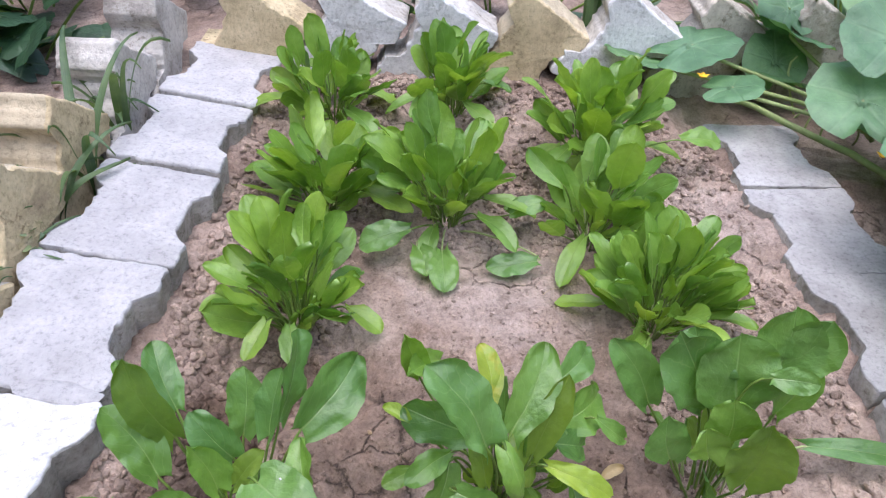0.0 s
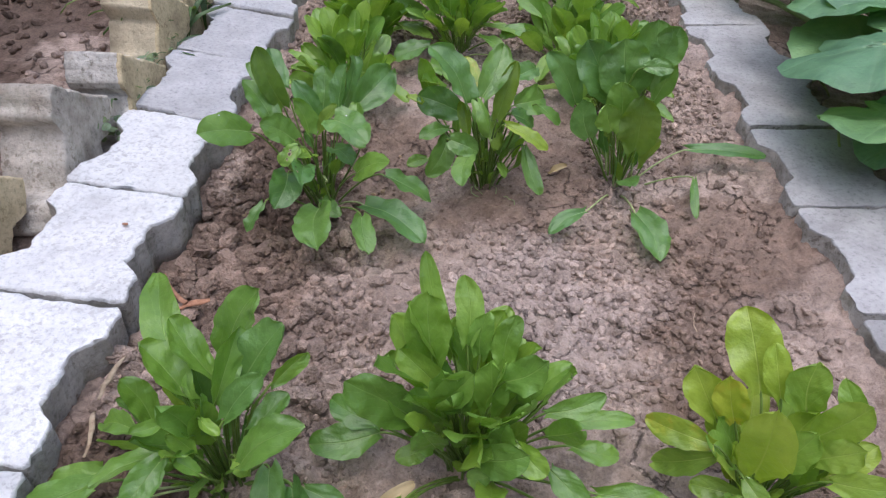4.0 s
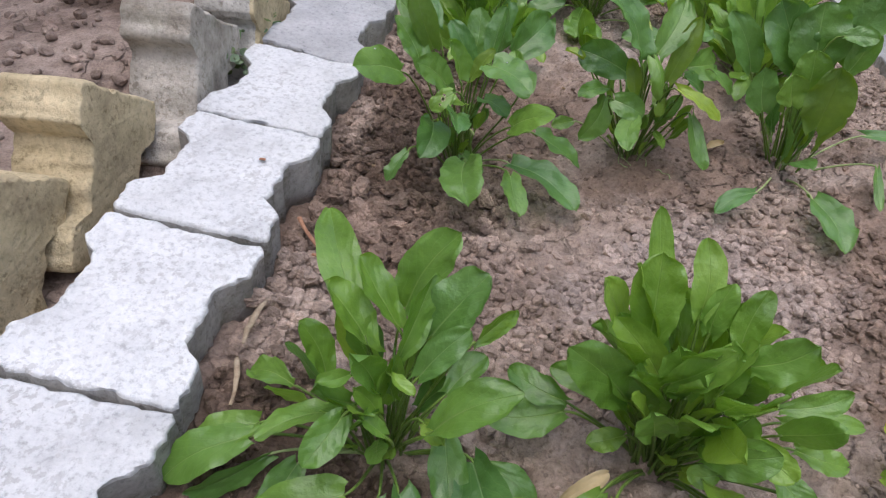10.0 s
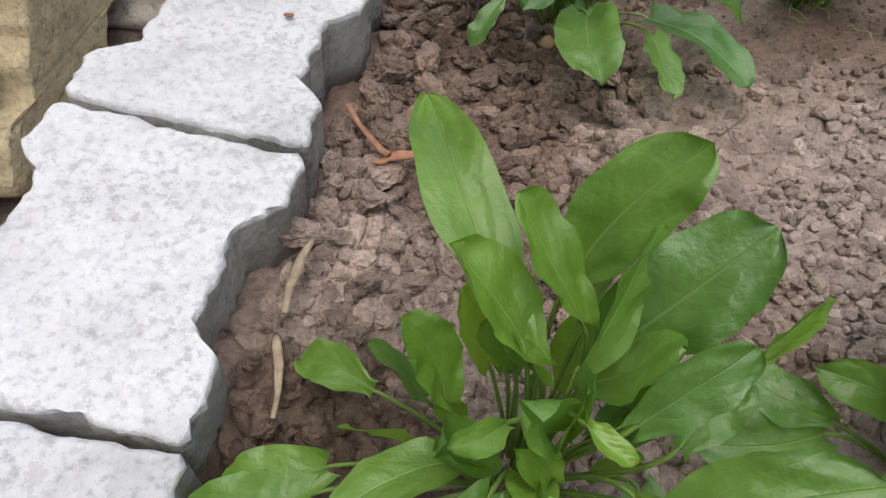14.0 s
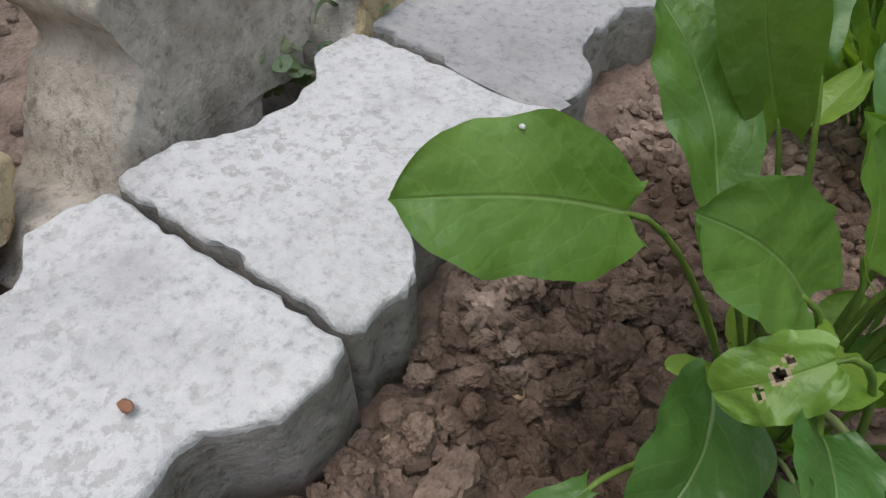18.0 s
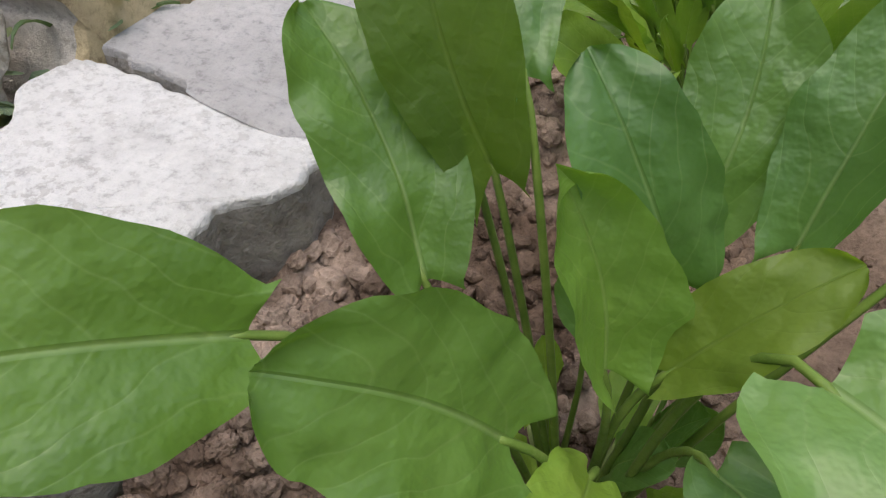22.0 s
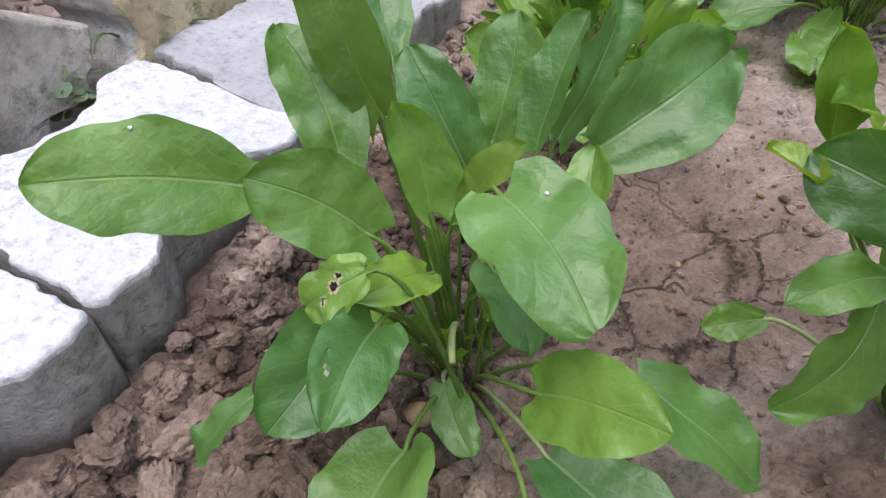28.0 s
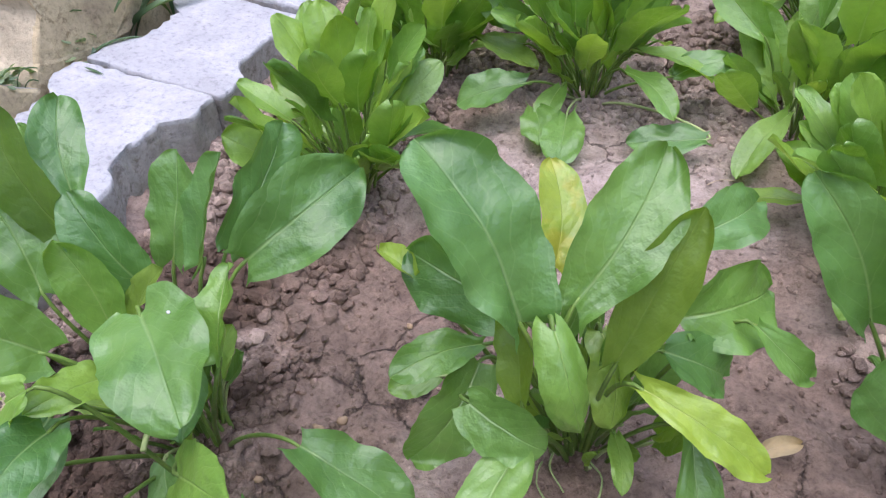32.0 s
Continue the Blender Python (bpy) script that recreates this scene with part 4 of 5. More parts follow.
sorrel_leaf(plant, (7.1, 0.4, 15.2), (10.0, 2.8, 16.7), 1.9, (0.57, -0.80, 0.22), FRESH)
sorrel_leaf(plant, (-3.8, -0.8, 10.6), (-5.6, 0.3, 15.3), 2.6, (0.79, -0.45, 0.41), FRESH, cup=0.15)
sorrel_leaf(plant, (0.4, -2.1, 11.8), (-0.9, -2.9, 16.5), 2.5, (0.87, -0.47, 0.16), FRESH, cup=0.35, twist=40)
sorrel_leaf(plant, (-1.3, -2.6, 13.7), (-3.3, -4.1, 14.4), 1.3, (0.45, -0.22, 0.87), BRIGHT, cup=0.3)
sorrel_leaf(plant, (5.1, -4.5, 11.1), (10.8, -3.7, 16.0), 3.5, (-0.59, -0.32, 0.74), FRESH, bow=0.14, cup=0.08, shape=0.95, wave=0.16)
sorrel_leaf(plant, (5.6, -1.8, 12.0), (8.1, 1.1, 13.3), 2.2, (-0.12, -0.32, 0.94), GREEN)
sorrel_leaf(plant, (-8.0, 1.6, 5.1), (-12.7, 3.2, 4.1), 2.5, (-0.26, -0.17, 0.95), FRESH, cup=0.2, bow=0.1)
sorrel_leaf(plant, (-9.2, -3.0, 6.1), (-14.6, -4.9, 4.0), 3.2, (-0.23, -0.35, 0.91), FRESH, bow=0.08)
sorrel_leaf(plant, (-9.6, -4.3, 6.0), (-16.3, -7.2, 3.0), 3.8, (-0.24, -0.38, 0.89), FRESH, bow=0.08, cup=0.05, taper=0.05)
sorrel_leaf(plant, (-8.7, -4.1, 3.1), (-14.2, -8.1, 2.2), 3.0, (0.57, -0.81, 0.10), GREEN, bow=0.08, taper=0.3)
sorrel_leaf(plant, (-1.5, -4.5, 11.3), (-3.4, -8.3, 10.4), 2.6, (0.25, -0.35, 0.90), FRESH, bow=0.08, taper=0.0, shape=0.9)
sorrel_leaf(plant, (-2.6, -2.2, 7.9), (-8.0, -5.8, 8.9), 2.8, (-0.01, 0.29, 0.96), FRESH, bow=0.12, taper=0.1)
sorrel_leaf(plant, (-0.9, -7.8, 6.3), (-9.1, -10.9, 2.7), 4.3, (-0.24, -0.38, 0.89), FRESH, bow=0.1, cup=0.05, taper=-0.1, shape=0.85)
sorrel_leaf(plant, (-5.9, -4.5, 3.3), (-7.7, -9.4, 2.1), 2.8, (0.17, -0.30, 0.94), GREEN, bow=0.1, taper=0.0)
sorrel_leaf(plant, (2.8, -6.2, 4.4), (6.4, -14.1, 1.3), 4.6, (0.67, 0.00, 0.75), GREEN, bow=0.08, taper=0.0)
sorrel_leaf(plant, (1.2, -6.2, 3.5), (1.0, -9.5, 1.4), 1.9, (0.70, -0.42, 0.58), GREEN, bow=0.05)
sorrel_leaf(plant, (5.6, -1.6, 5.4), (6.9, -7.4, 4.3), 3.1, (0.09, -0.18, 0.98), GREEN, bow=0.1, taper=0.0, shape=0.9)
sorrel_leaf(plant, (8.0, -3.2, 5.4), (10.5, -9.9, 5.4), 4.6, (-0.52, -0.20, 0.83), GREEN, bow=0.08, taper=0.05)
sorrel_leaf(plant, (9.1, -3.1, 5.0), (13.1, -4.9, 3.4), 2.4, (0.18, -0.38, 0.91), GREEN, bow=0.08)
sorrel_leaf(plant, (1.6, -2.1, 13.7), (3.5, -3.3, 13.3), 1.1, (0.20, -0.02, 0.98), BRIGHT, cup=0.3)
sorrel_leaf(plant, (0.9, -3.6, 10.8), (-0.8, -3.5, 13.5), 1.6, (0.64, -0.65, 0.42), FRESH, cup=0.3)
sorrel_leaf(plant, (1.7, -5.2, 10.7), (-0.1, -5.0, 12.5), 1.3, (0.67, -0.27, 0.70), BRIGHT, cup=0.3)
sorrel_leaf(plant, (1.5, 0.7, 11.8), (3.8, 4.8, 17.4), 2.8, (0.64, -0.72, 0.26), FRESH, cup=0.2)
sorrel_leaf(plant, (4.2, -3.4, 10.2), (6.0, -5.2, 10.6), 1.6, (0.1, -0.6, 0.8), LIME, cup=0.3)

plant = clump("sorrel_plant", (0.392, -0.545), "tall bushy green sorrel plant with outer leaves on the soil")
HEARTS.append((plant, 44, 66, 19.5, 6.2, [FRESH, BRIGHT, BRIGHT]))
sorrel_leaf(plant, (-1.7, 3.3, 12.7), (-4.2, 6.7, 22.1), 2.0, (-0.06, -0.83, 0.55), BRIGHT)
sorrel_leaf(plant, (-3.4, 1.5, 13.5), (-3.9, 3.6, 20.4), 4.0, (-0.04, -0.81, 0.58), FRESH)
sorrel_leaf(plant, (-0.4, 2.1, 15.8), (-0.8, 5.2, 21.0), 2.4, (-0.10, -0.83, 0.55), BRIGHT)
sorrel_leaf(plant, (0.7, 1.9, 14.6), (1.3, 2.8, 19.0), 2.2, (-0.13, -0.80, 0.58), BRIGHT)
sorrel_leaf(plant, (2.7, 0.6, 14.5), (3.7, 2.5, 19.1), 2.4, (-0.17, -0.79, 0.58), FRESH)
sorrel_leaf(plant, (2.8, -1.4, 15.4), (6.0, -1.9, 18.8), 3.0, (-0.21, -0.77, 0.61), BRIGHT)
sorrel_leaf(plant, (-2.6, -2.7, 13.8), (0.1, -4.1, 19.5), 2.5, (-0.10, -0.76, 0.64), BRIGHT)
sorrel_leaf(plant, (-4.6, -2.3, 10.6), (-9.8, -3.6, 17.2), 4.0, (0.02, -0.74, 0.67), FRESH)
sorrel_leaf(plant, (-4.7, -0.3, 7.6), (-10.3, 1.5, 8.6), 2.4, (0.03, -0.72, 0.69), mat=FRESH)
sorrel_leaf(plant, (-1.0, -1.9, 11.7), (-2.4, -1.7, 16.7), 3.5, (-0.08, -0.75, 0.65), BRIGHT)
sorrel_leaf(plant, (-2.8, -4.6, 10.1), (-3.9, -5.5, 14.0), 2.9, (-0.05, -0.70, 0.71), FRESH)
sorrel_leaf(plant, (1.7, -1.3, 10.6), (1.6, -0.2, 16.3), 3.1, (-0.14, -0.75, 0.65), BRIGHT)
sorrel_leaf(plant, (4.2, 0.4, 9.2), (3.8, -0.6, 14.1), 2.7, (-0.18, -0.73, 0.66), BRIGHT)
sorrel_leaf(plant, (0.8, -5.2, 9.9), (4.6, -6.8, 13.1), 3.1, (-0.17, -0.68, 0.71), FRESH, bow=0.1)
sorrel_leaf(plant, (2.6, -4.4, 10.6), (3.0, -4.5, 13.8), 2.4, (-0.17, -0.70, 0.69), BRIGHT)
sorrel_leaf(plant, (6.6, -1.0, 10.6), (11.8, 0.3, 11.7), 2.1, (-0.27, -0.71, 0.65), BRIGHT)
sorrel_leaf(plant, (8.8, 1.1, 6.0), (15.5, 1.8, 6.0), 1.9, (0.00, -0.30, 1.00), mat=FRESH)
sorrel_leaf(plant, (9.3, -1.3, 6.0), (13.7, -1.5, 5.0), 2.2, (0.00, -0.30, 1.00), mat=FRESH)
sorrel_leaf(plant, (4.0, -4.6, 11.5), (6.3, -7.0, 10.6), 2.3, (-0.22, -0.67, 0.71), BRIGHT)
sorrel_leaf(plant, (7.2, -3.8, 6.0), (10.5, -6.5, 4.5), 2.5, (0.00, -0.40, 0.90), mat=FRESH)
sorrel_leaf(plant, (3.0, -8.4, 5.5), (4.6, -13.6, 5.0), 3.5, (0.00, -0.40, 0.90), FRESH)
sorrel_leaf(plant, (5.6, -9.1, 6.0), (11.1, -12.5, 5.5), 3.7, (0.00, -0.40, 0.90), FRESH)
sorrel_leaf(plant, (6.4, -11.4, 5.0), (9.7, -14.7, 5.0), 2.7, (0.00, -0.40, 0.90), mat=FRESH)
sorrel_leaf(plant, (8.8, -7.7, 5.0), (11.5, -9.2, 5.0), 2.4, (0.00, -0.40, 0.90), FRESH)
sorrel_leaf(plant, (-5.1, -8.6, 7.0), (-6.0, -14.3, 8.0), 2.5, (0.00, -0.40, 0.90), BRIGHT)
sorrel_leaf(plant, (-9.3, -9.9, 6.0), (-14.8, -13.6, 5.5), 4.4, (0.00, -0.40, 0.90), mat=FRESH)
sorrel_leaf(plant, (-5.7, -6.9, 5.0), (-7.9, -10.6, 4.5), 2.3, (0.00, -0.40, 0.90), mat=FRESH)
sorrel_leaf(plant, (-8.6, -0.1, 5.0), (-15.1, -1.6, 5.0), 3.4, (0.00, -0.40, 0.90), FRESH)
sorrel_leaf(plant, (-8.7, 0.2, 6.0), (-13.6, 2.5, 6.5), 2.7, (0.00, -0.40, 0.90), mat=FRESH)
sorrel_leaf(plant, (1.8, -6.3, 8.9), (-0.1, -6.1, 8.0), 1.8, (-0.13, -0.65, 0.75), BRIGHT)
sorrel_leaf(plant, (11.4, -5.3, 5.0), (18.1, -6.2, 4.5), 2.6, (0.00, -0.40, 0.90), mat=FRESH)
sorrel_leaf(plant, (-3.8, -1.6, 5.0), (-6.8, -2.8, 5.0), 2.0, (0.00, -0.40, 0.90), mat=FRESH)
sorrel_leaf(plant, (-4.2, 0.6, 11.7), (-5.8, 2.9, 14.6), 2.4, (-0.02, -0.77, 0.63), BRIGHT)

plant = clump("sorrel_plant", (0.655, -0.575), "lime-green sorrel plant with pale yellowing leaves")
HEARTS.append((plant, 45, 46, 14, 4.9, [LIME, BRIGHT, LIME]))
sorrel_leaf(plant, (-1.5, 3.7, 12.3), (-2.9, 8.6, 17.9), 4.4, (-0.41, -0.66, 0.63), mat=LIME)
sorrel_leaf(plant, (-0.3, 2.8, 12.9), (-1.5, 4.9, 17.4), 2.4, (-0.44, -0.64, 0.64), mat=LIME)
sorrel_leaf(plant, (1.4, 1.5, 12.8), (1.2, 2.9, 17.6), 3.3, (-0.47, -0.61, 0.64), mat=LIME)
sorrel_leaf(plant, (-4.4, 3.4, 8.8), (-7.0, 5.4, 13.5), 3.3, (-0.36, -0.63, 0.68), LIME)
sorrel_leaf(plant, (-3.2, 2.5, 9.5), (-4.7, 3.6, 14.5), 3.0, (-0.39, -0.62, 0.68), MOTTLED)
sorrel_leaf(plant, (-3.8, -3.4, 11.1), (-5.5, -4.6, 21.1), 3.9, (-0.42, -0.58, 0.70), mat=LIME)
sorrel_leaf(plant, (-5.5, 0.4, 9.3), (-10.3, 4.1, 7.5), 2.6, (-0.33, -0.60, 0.73), MOTTLED)
sorrel_leaf(plant, (-5.1, 0.1, 8.0), (-9.3, 2.1, 3.3), 2.5, (-0.33, -0.57, 0.75), mat=LIME)
sorrel_leaf(plant, (1.2, -0.9, 13.1), (2.7, -2.1, 18.8), 2.9, (-0.49, -0.58, 0.65), mat=LIME)
sorrel_leaf(plant, (1.2, -2.2, 11.9), (3.0, -3.6, 15.5), 2.6, (-0.49, -0.55, 0.67), mat=LIME)
sorrel_leaf(plant, (1.9, -4.0, 11.7), (4.8, -6.3, 14.7), 2.4, (-0.51, -0.52, 0.68), mat=LIME)
sorrel_leaf(plant, (3.5, -5.3, 12.1), (6.1, -7.3, 16.4), 1.8, (-0.54, -0.51, 0.67), BRIGHT)
sorrel_leaf(plant, (-0.0, -6.3, 11.9), (1.8, -10.2, 13.3), 2.3, (-0.49, -0.49, 0.72), mat=LIME)
sorrel_leaf(plant, (-1.2, -5.4, 7.8), (-0.7, -7.0, 12.7), 2.3, (-0.45, -0.51, 0.73), mat=LIME)
sorrel_leaf(plant, (-3.1, -2.7, 6.5), (-6.9, -1.0, 5.2), 2.2, (-0.37, -0.54, 0.76), mat=LIME)
sorrel_leaf(plant, (-3.1, -5.2, 6.4), (-6.3, -4.0, 7.5), 3.1, (-0.38, -0.52, 0.76), BRIGHT)
sorrel_leaf(plant, (-4.5, -5.8, 7.0), (-5.5, -9.8, 5.5), 3.6, (0.00, -0.40, 0.90), BRIGHT)
sorrel_leaf(plant, (-3.7, -6.8, 9.0), (-3.7, -10.9, 7.5), 3.5, (0.00, -0.40, 0.90), mat=LIME)
sorrel_leaf(plant, (-5.2, -9.9, 6.0), (-7.4, -13.8, 5.5), 3.0, (0.00, -0.40, 0.90), BRIGHT)
sorrel_leaf(plant, (-7.2, -8.3, 5.5), (-13.4, -11.2, 5.5), 2.6, (0.00, -0.40, 0.90), mat=LIME)
sorrel_leaf(plant, (-0.0, -9.3, 6.5), (1.9, -16.9, 5.0), 2.9, (0.00, -0.40, 0.90), BRIGHT)
sorrel_leaf(plant, (2.9, -7.5, 6.0), (4.7, -13.8, 5.0), 3.6, (0.00, -0.40, 0.90), BRIGHT)
sorrel_leaf(plant, (1.9, -5.4, 7.0), (8.0, -7.2, 6.0), 2.2, (0.00, -0.40, 0.90), BRIGHT)
sorrel_leaf(plant, (7.5, -5.4, 7.0), (12.7, -7.8, 6.0), 2.4, (0.00, -0.40, 0.90), BRIGHT)
sorrel_leaf(plant, (-5.3, -4.7, 12.8), (-4.0, -7.0, 11.9), 1.8, (-0.41, -0.54, 0.74), mat=LIME)
sorrel_leaf(plant, (-5.8, -6.4, 4.5), (-8.9, -8.2, 4.5), 2.1, (0.00, -0.40, 0.90), BRIGHT)
sorrel_leaf(plant, (5.0, -0.1, 13.0), (3.5, 2.4, 16.4), 2.0, (-0.50, -0.59, 0.63), BRIGHT)
sorrel_leaf(plant, (-1.8, -2.4, 10.8), (-0.1, -2.4, 15.7), 2.7, (-0.45, -0.57, 0.69), mat=LIME)

# young leaves that fill the hearts of the near plants
for ob, seed, count, height, size, mats in HEARTS:
    filler(ob, seed, count, height, 6, size, mats, 0, mats[-1], 20)

# the plants behind
LUSH = [BRIGHT, BRIGHT, FRESH]
for x, y, seed, count, height, radius, size, mats in (
    (0.155, 0.165, 7, 58, 17.0, 11, 7.2, LUSH), (0.608, 0.18, 8, 80, 16.5, 12, 6.6, [BRIGHT, BRIGHT, FRESH]), (0.16, 0.40, 9, 42, 17, 11, 7.8, LUSH),
    (0.34, 0.38, 10, 50, 18.5, 11, 7.8, LUSH), (0.555, 0.36, 11, 38, 18, 11, 8.2, LUSH), (0.14, 0.62, 12, 44, 16.5, 11, 7.8, LUSH),
    (0.345, 0.66, 13, 38, 17, 10, 7.8, LUSH), (0.58, 0.53, 14, 48, 19, 11, 7.8, LUSH)):
    plant = clump("sorrel_plant", (x, y), "dense bushy green sorrel plant in the bed")
    filler(plant, seed, count, height, radius, size, mats)
    if seed == 10:
        sorrel_leaf(plant, (-0.5, -10.0, 3.0), (0.0, -17.0, 2.0), 4.2, (0, -0.4, 0.9))
        sorrel_leaf(plant, (12.5, -11.0, 2.5), (5.5, -12.0, 2.0), 3.6, (0, -0.4, 0.9))
        sorrel_leaf(plant, (-5.0, -8.0, 5.0), (-12.0, -9.5, 3.0), 4.4, (0, -0.4, 0.9))
        sorrel_leaf(plant, (-4.0, -9.0, 3.0), (-2.5, -14.0, 2.0), 3.6, (0, -0.4, 0.9))
        sorrel_leaf(plant, (9.0, -4.0, 5.0), (14.0, -3.0, 6.5), 3.4, (0, -0.4, 0.9))
    if seed == 14:
        sorrel_leaf(plant, (13.0, -2.0, 8.0), (20.0, -1.0, 7.0), 4.0, (0, -0.4, 0.9), BRIGHT)


# ---------------------------------------------------------------- soil crumbs
LUMPS = [[lump(k + 1, 2) for k in range(9)], [lump(k + 30, 1) for k in range(7)], [lump(k + 60, 4) for k in range(9)], [lump(k + 90, 3) for k in range(9)]]


def crumbs(name, label, spots, level):
    """One mesh of soil lumps at spots of (x, y, radius)."""
    V, Fc, at = [], [], 0
    rnd = random.Random(len(spots))
    for x, y, r in spots:
        v, f = rnd.choice(LUMPS[level])
        turn = np.array(Euler((rnd.uniform(-0.7, 0.7), rnd.uniform(-0.7, 0.7), rnd.uniform(0, 6.28))).to_matrix())
        V.append((v * r * (rnd.uniform(0.8, 1.25), rnd.uniform(0.8, 1.25), rnd.uniform(0.8, 1.2))) @ turn.T + (x, y, soil_height(x, y) + r * rnd.uniform(0.12, 0.4)))
        Fc.append(f + at)
        at += len(v)
    me = mesh_of(name, np.concatenate(V), np.concatenate(Fc).tolist(), [CLOD], smooth=False)
    return tagged(new(name, me), label, "soil", kind="stuff")


def clods(spots):
    """The largest clods, each by itself on the soil."""
    rnd = random.Random(77)
    shapes = [mesh_of("soil_clod", v, f.tolist(), [CLOD], smooth=False) for v, f in LUMPS[2]]
    for x, y, r in spots:
        ob = new("soil_clod", rnd.choice(shapes))
        ob.parent = EARTH
        ob.matrix_basis = pose(x, y, soil_height(x, y) + r * rnd.uniform(0.5, 0.85), rnd.uniform(-35, 35), rnd.uniform(-35, 35), rnd.uniform(0, 360)) @ Matrix.Diagonal((r * rnd.uniform(0.85, 1.25), r * rnd.uniform(0.85, 1.2), r * rnd.uniform(0.8, 1.15), 1))


def scatter():
    rnd = random.Random(5)
    big, small, fine = [], [], []
    def free(x, y):
        return not (x < -0.004 or x > 0.806)
    tries = 0
    while len(big) < 290 and tries < 20000:
        # large clods along the white edging and between the plant rows
        tries += 1
        x, y = abs(rnd.gauss(0.0, 0.075)) - 0.004, rnd.uniform(-0.53, -0.08)
        r = rnd.uniform(0.0065, 0.018) * (1 if x < 0.13 else 0.72)
        if any((x - a) ** 2 + (y - c) ** 2 < (0.8 * (r + q)) ** 2 for a, c, q in big):
            continue
        if free(x, y) and not (x > 0.21 and y > -0.17) and not (0.08 < x < 0.24 and -0.18 < y < -0.05 and r > 0.010):
            big.append((x, y, r))
    more = []
    for _ in range(900):
        x, y = rnd.uniform(0.01, 0.79), rnd.uniform(-0.85, 0.75)
        calm = 0.20 < x < 0.60 and -0.16 < y < 0.34
        more.append((x, y, rnd.uniform(0.004, 0.009) * (0.4 if calm else 1.0)))
    for _ in range(900):
        x, y = abs(rnd.gauss(0.0, 0.08)) - 0.004, rnd.uniform(-0.58, -0.02)
        if not (x > 0.21 and y > -0.17):
            more.append((x, y, rnd.uniform(0.0035, 0.0085)))
    while len(small) < 10500:
        x, y = rnd.uniform(0.005, 0.805), rnd.uniform(-0.86, 0.78)
        d = noise.noise((x * 6, y * 6, 3.0))
        smooth = 0.21 < x < 0.56 and -0.16 < y < 0.32
        if d > (0.46 if smooth else -0.45 if x < 0.25 else -0.08) + rnd.uniform(-0.15, 0.15):
            small.append((x, y, rnd.uniform(0.0022, 0.0068) * (1.2 if x < 0.2 else 1.0)))
    while len(fine) < 9000:
        x, y = rnd.uniform(0.005, 0.805), rnd.uniform(-0.86, 0.5)
        if noise.noise((x * 9, y * 9, 8.0)) > -0.35 + rnd.uniform(-0.2, 0.2) or y < -0.6:
            fine.append((x, y, rnd.uniform(0.0009, 0.0028)))
    for _ in range(500):
        small.append((rnd.uniform(-0.75, -0.25), rnd.uniform(-0.4, 1.0), rnd.uniform(0.004, 0.014)))
    clods(big)
    crumbs("soil_lumps", "rough lumps of dry brown soil", more, 3)
    crumbs("soil_crumbs", "small crumbs of dry brown soil", small, 0)
    crumbs("soil_grit", "fine dry grit strewn over the bed", fine, 1)


scatter()


# ---------------------------------------------------------------- squash vine, shrub and weeds round the bed
def round_leaf(centre, diam, tilt, turn, seed, cup=0.08, notch=0.5, lobes=5, depth=0.03, rings=9, spokes=36, folds=0.010):
    """Verts, faces and uvs of a broad round leaf with a notch at the stalk."""
    verts, uvs = [(0.0, 0.0, 0.0)], [(0.5, 0.0)]
    for r in range(1, rings + 1):
        q = r / rings
        for k in range(spokes):
            a = 2 * math.pi * k / spokes
            edge = 1 - depth * (0.5 - 0.5 * math.cos(lobes * a)) + 0.05 * noise.noise((math.cos(a) * 2.2, math.sin(a) * 2.2, seed)) + 0.022 * math.sin(a * 11 + seed) + 0.012 * math.sin(a * 17 + 2 * seed)
            gap = notch * math.exp(-((math.pi - abs(a - math.pi)) / 0.22) ** 2)
            rad = q * edge * (1 - gap)
            z = cup * q * q + folds * q * math.cos(lobes * a) + 0.11 * q * noise.noise((rad * math.cos(a) * 2.6, rad * math.sin(a) * 2.6, seed + 4)) + 0.035 * q * noise.noise((rad * math.cos(a) * 7, rad * math.sin(a) * 7, seed + 9)) - 0.10 * q**4
            verts.append((rad * math.cos(a) - 0.28, rad * math.sin(a), z))
            sector = (lobes * a / (2 * math.pi)) % 1.0
            uvs.append((0.5 + (sector - 0.5) * 0.9 * q * 0.5, q))
    m = pose(*centre, 0, 0, turn) @ pose(0, 0, 0, 0, tilt, 0) @ Matrix.Diagonal((diam / 2, diam / 2, diam / 2, 1))
    verts = [m @ Vector(v) for v in verts]
    faces = [(0, 1 + k, 1 + (k + 1) % spokes) for k in range(spokes)]
    for r in range(rings - 1):
        for k in range(spokes):
            i, j = 1 + r * spokes + k, 1 + r * spokes + (k + 1) % spokes
            faces.append((i, i + spokes, j + spokes, j))
    return verts, faces, uvs, m @ Vector((-0.28, 0, 0))


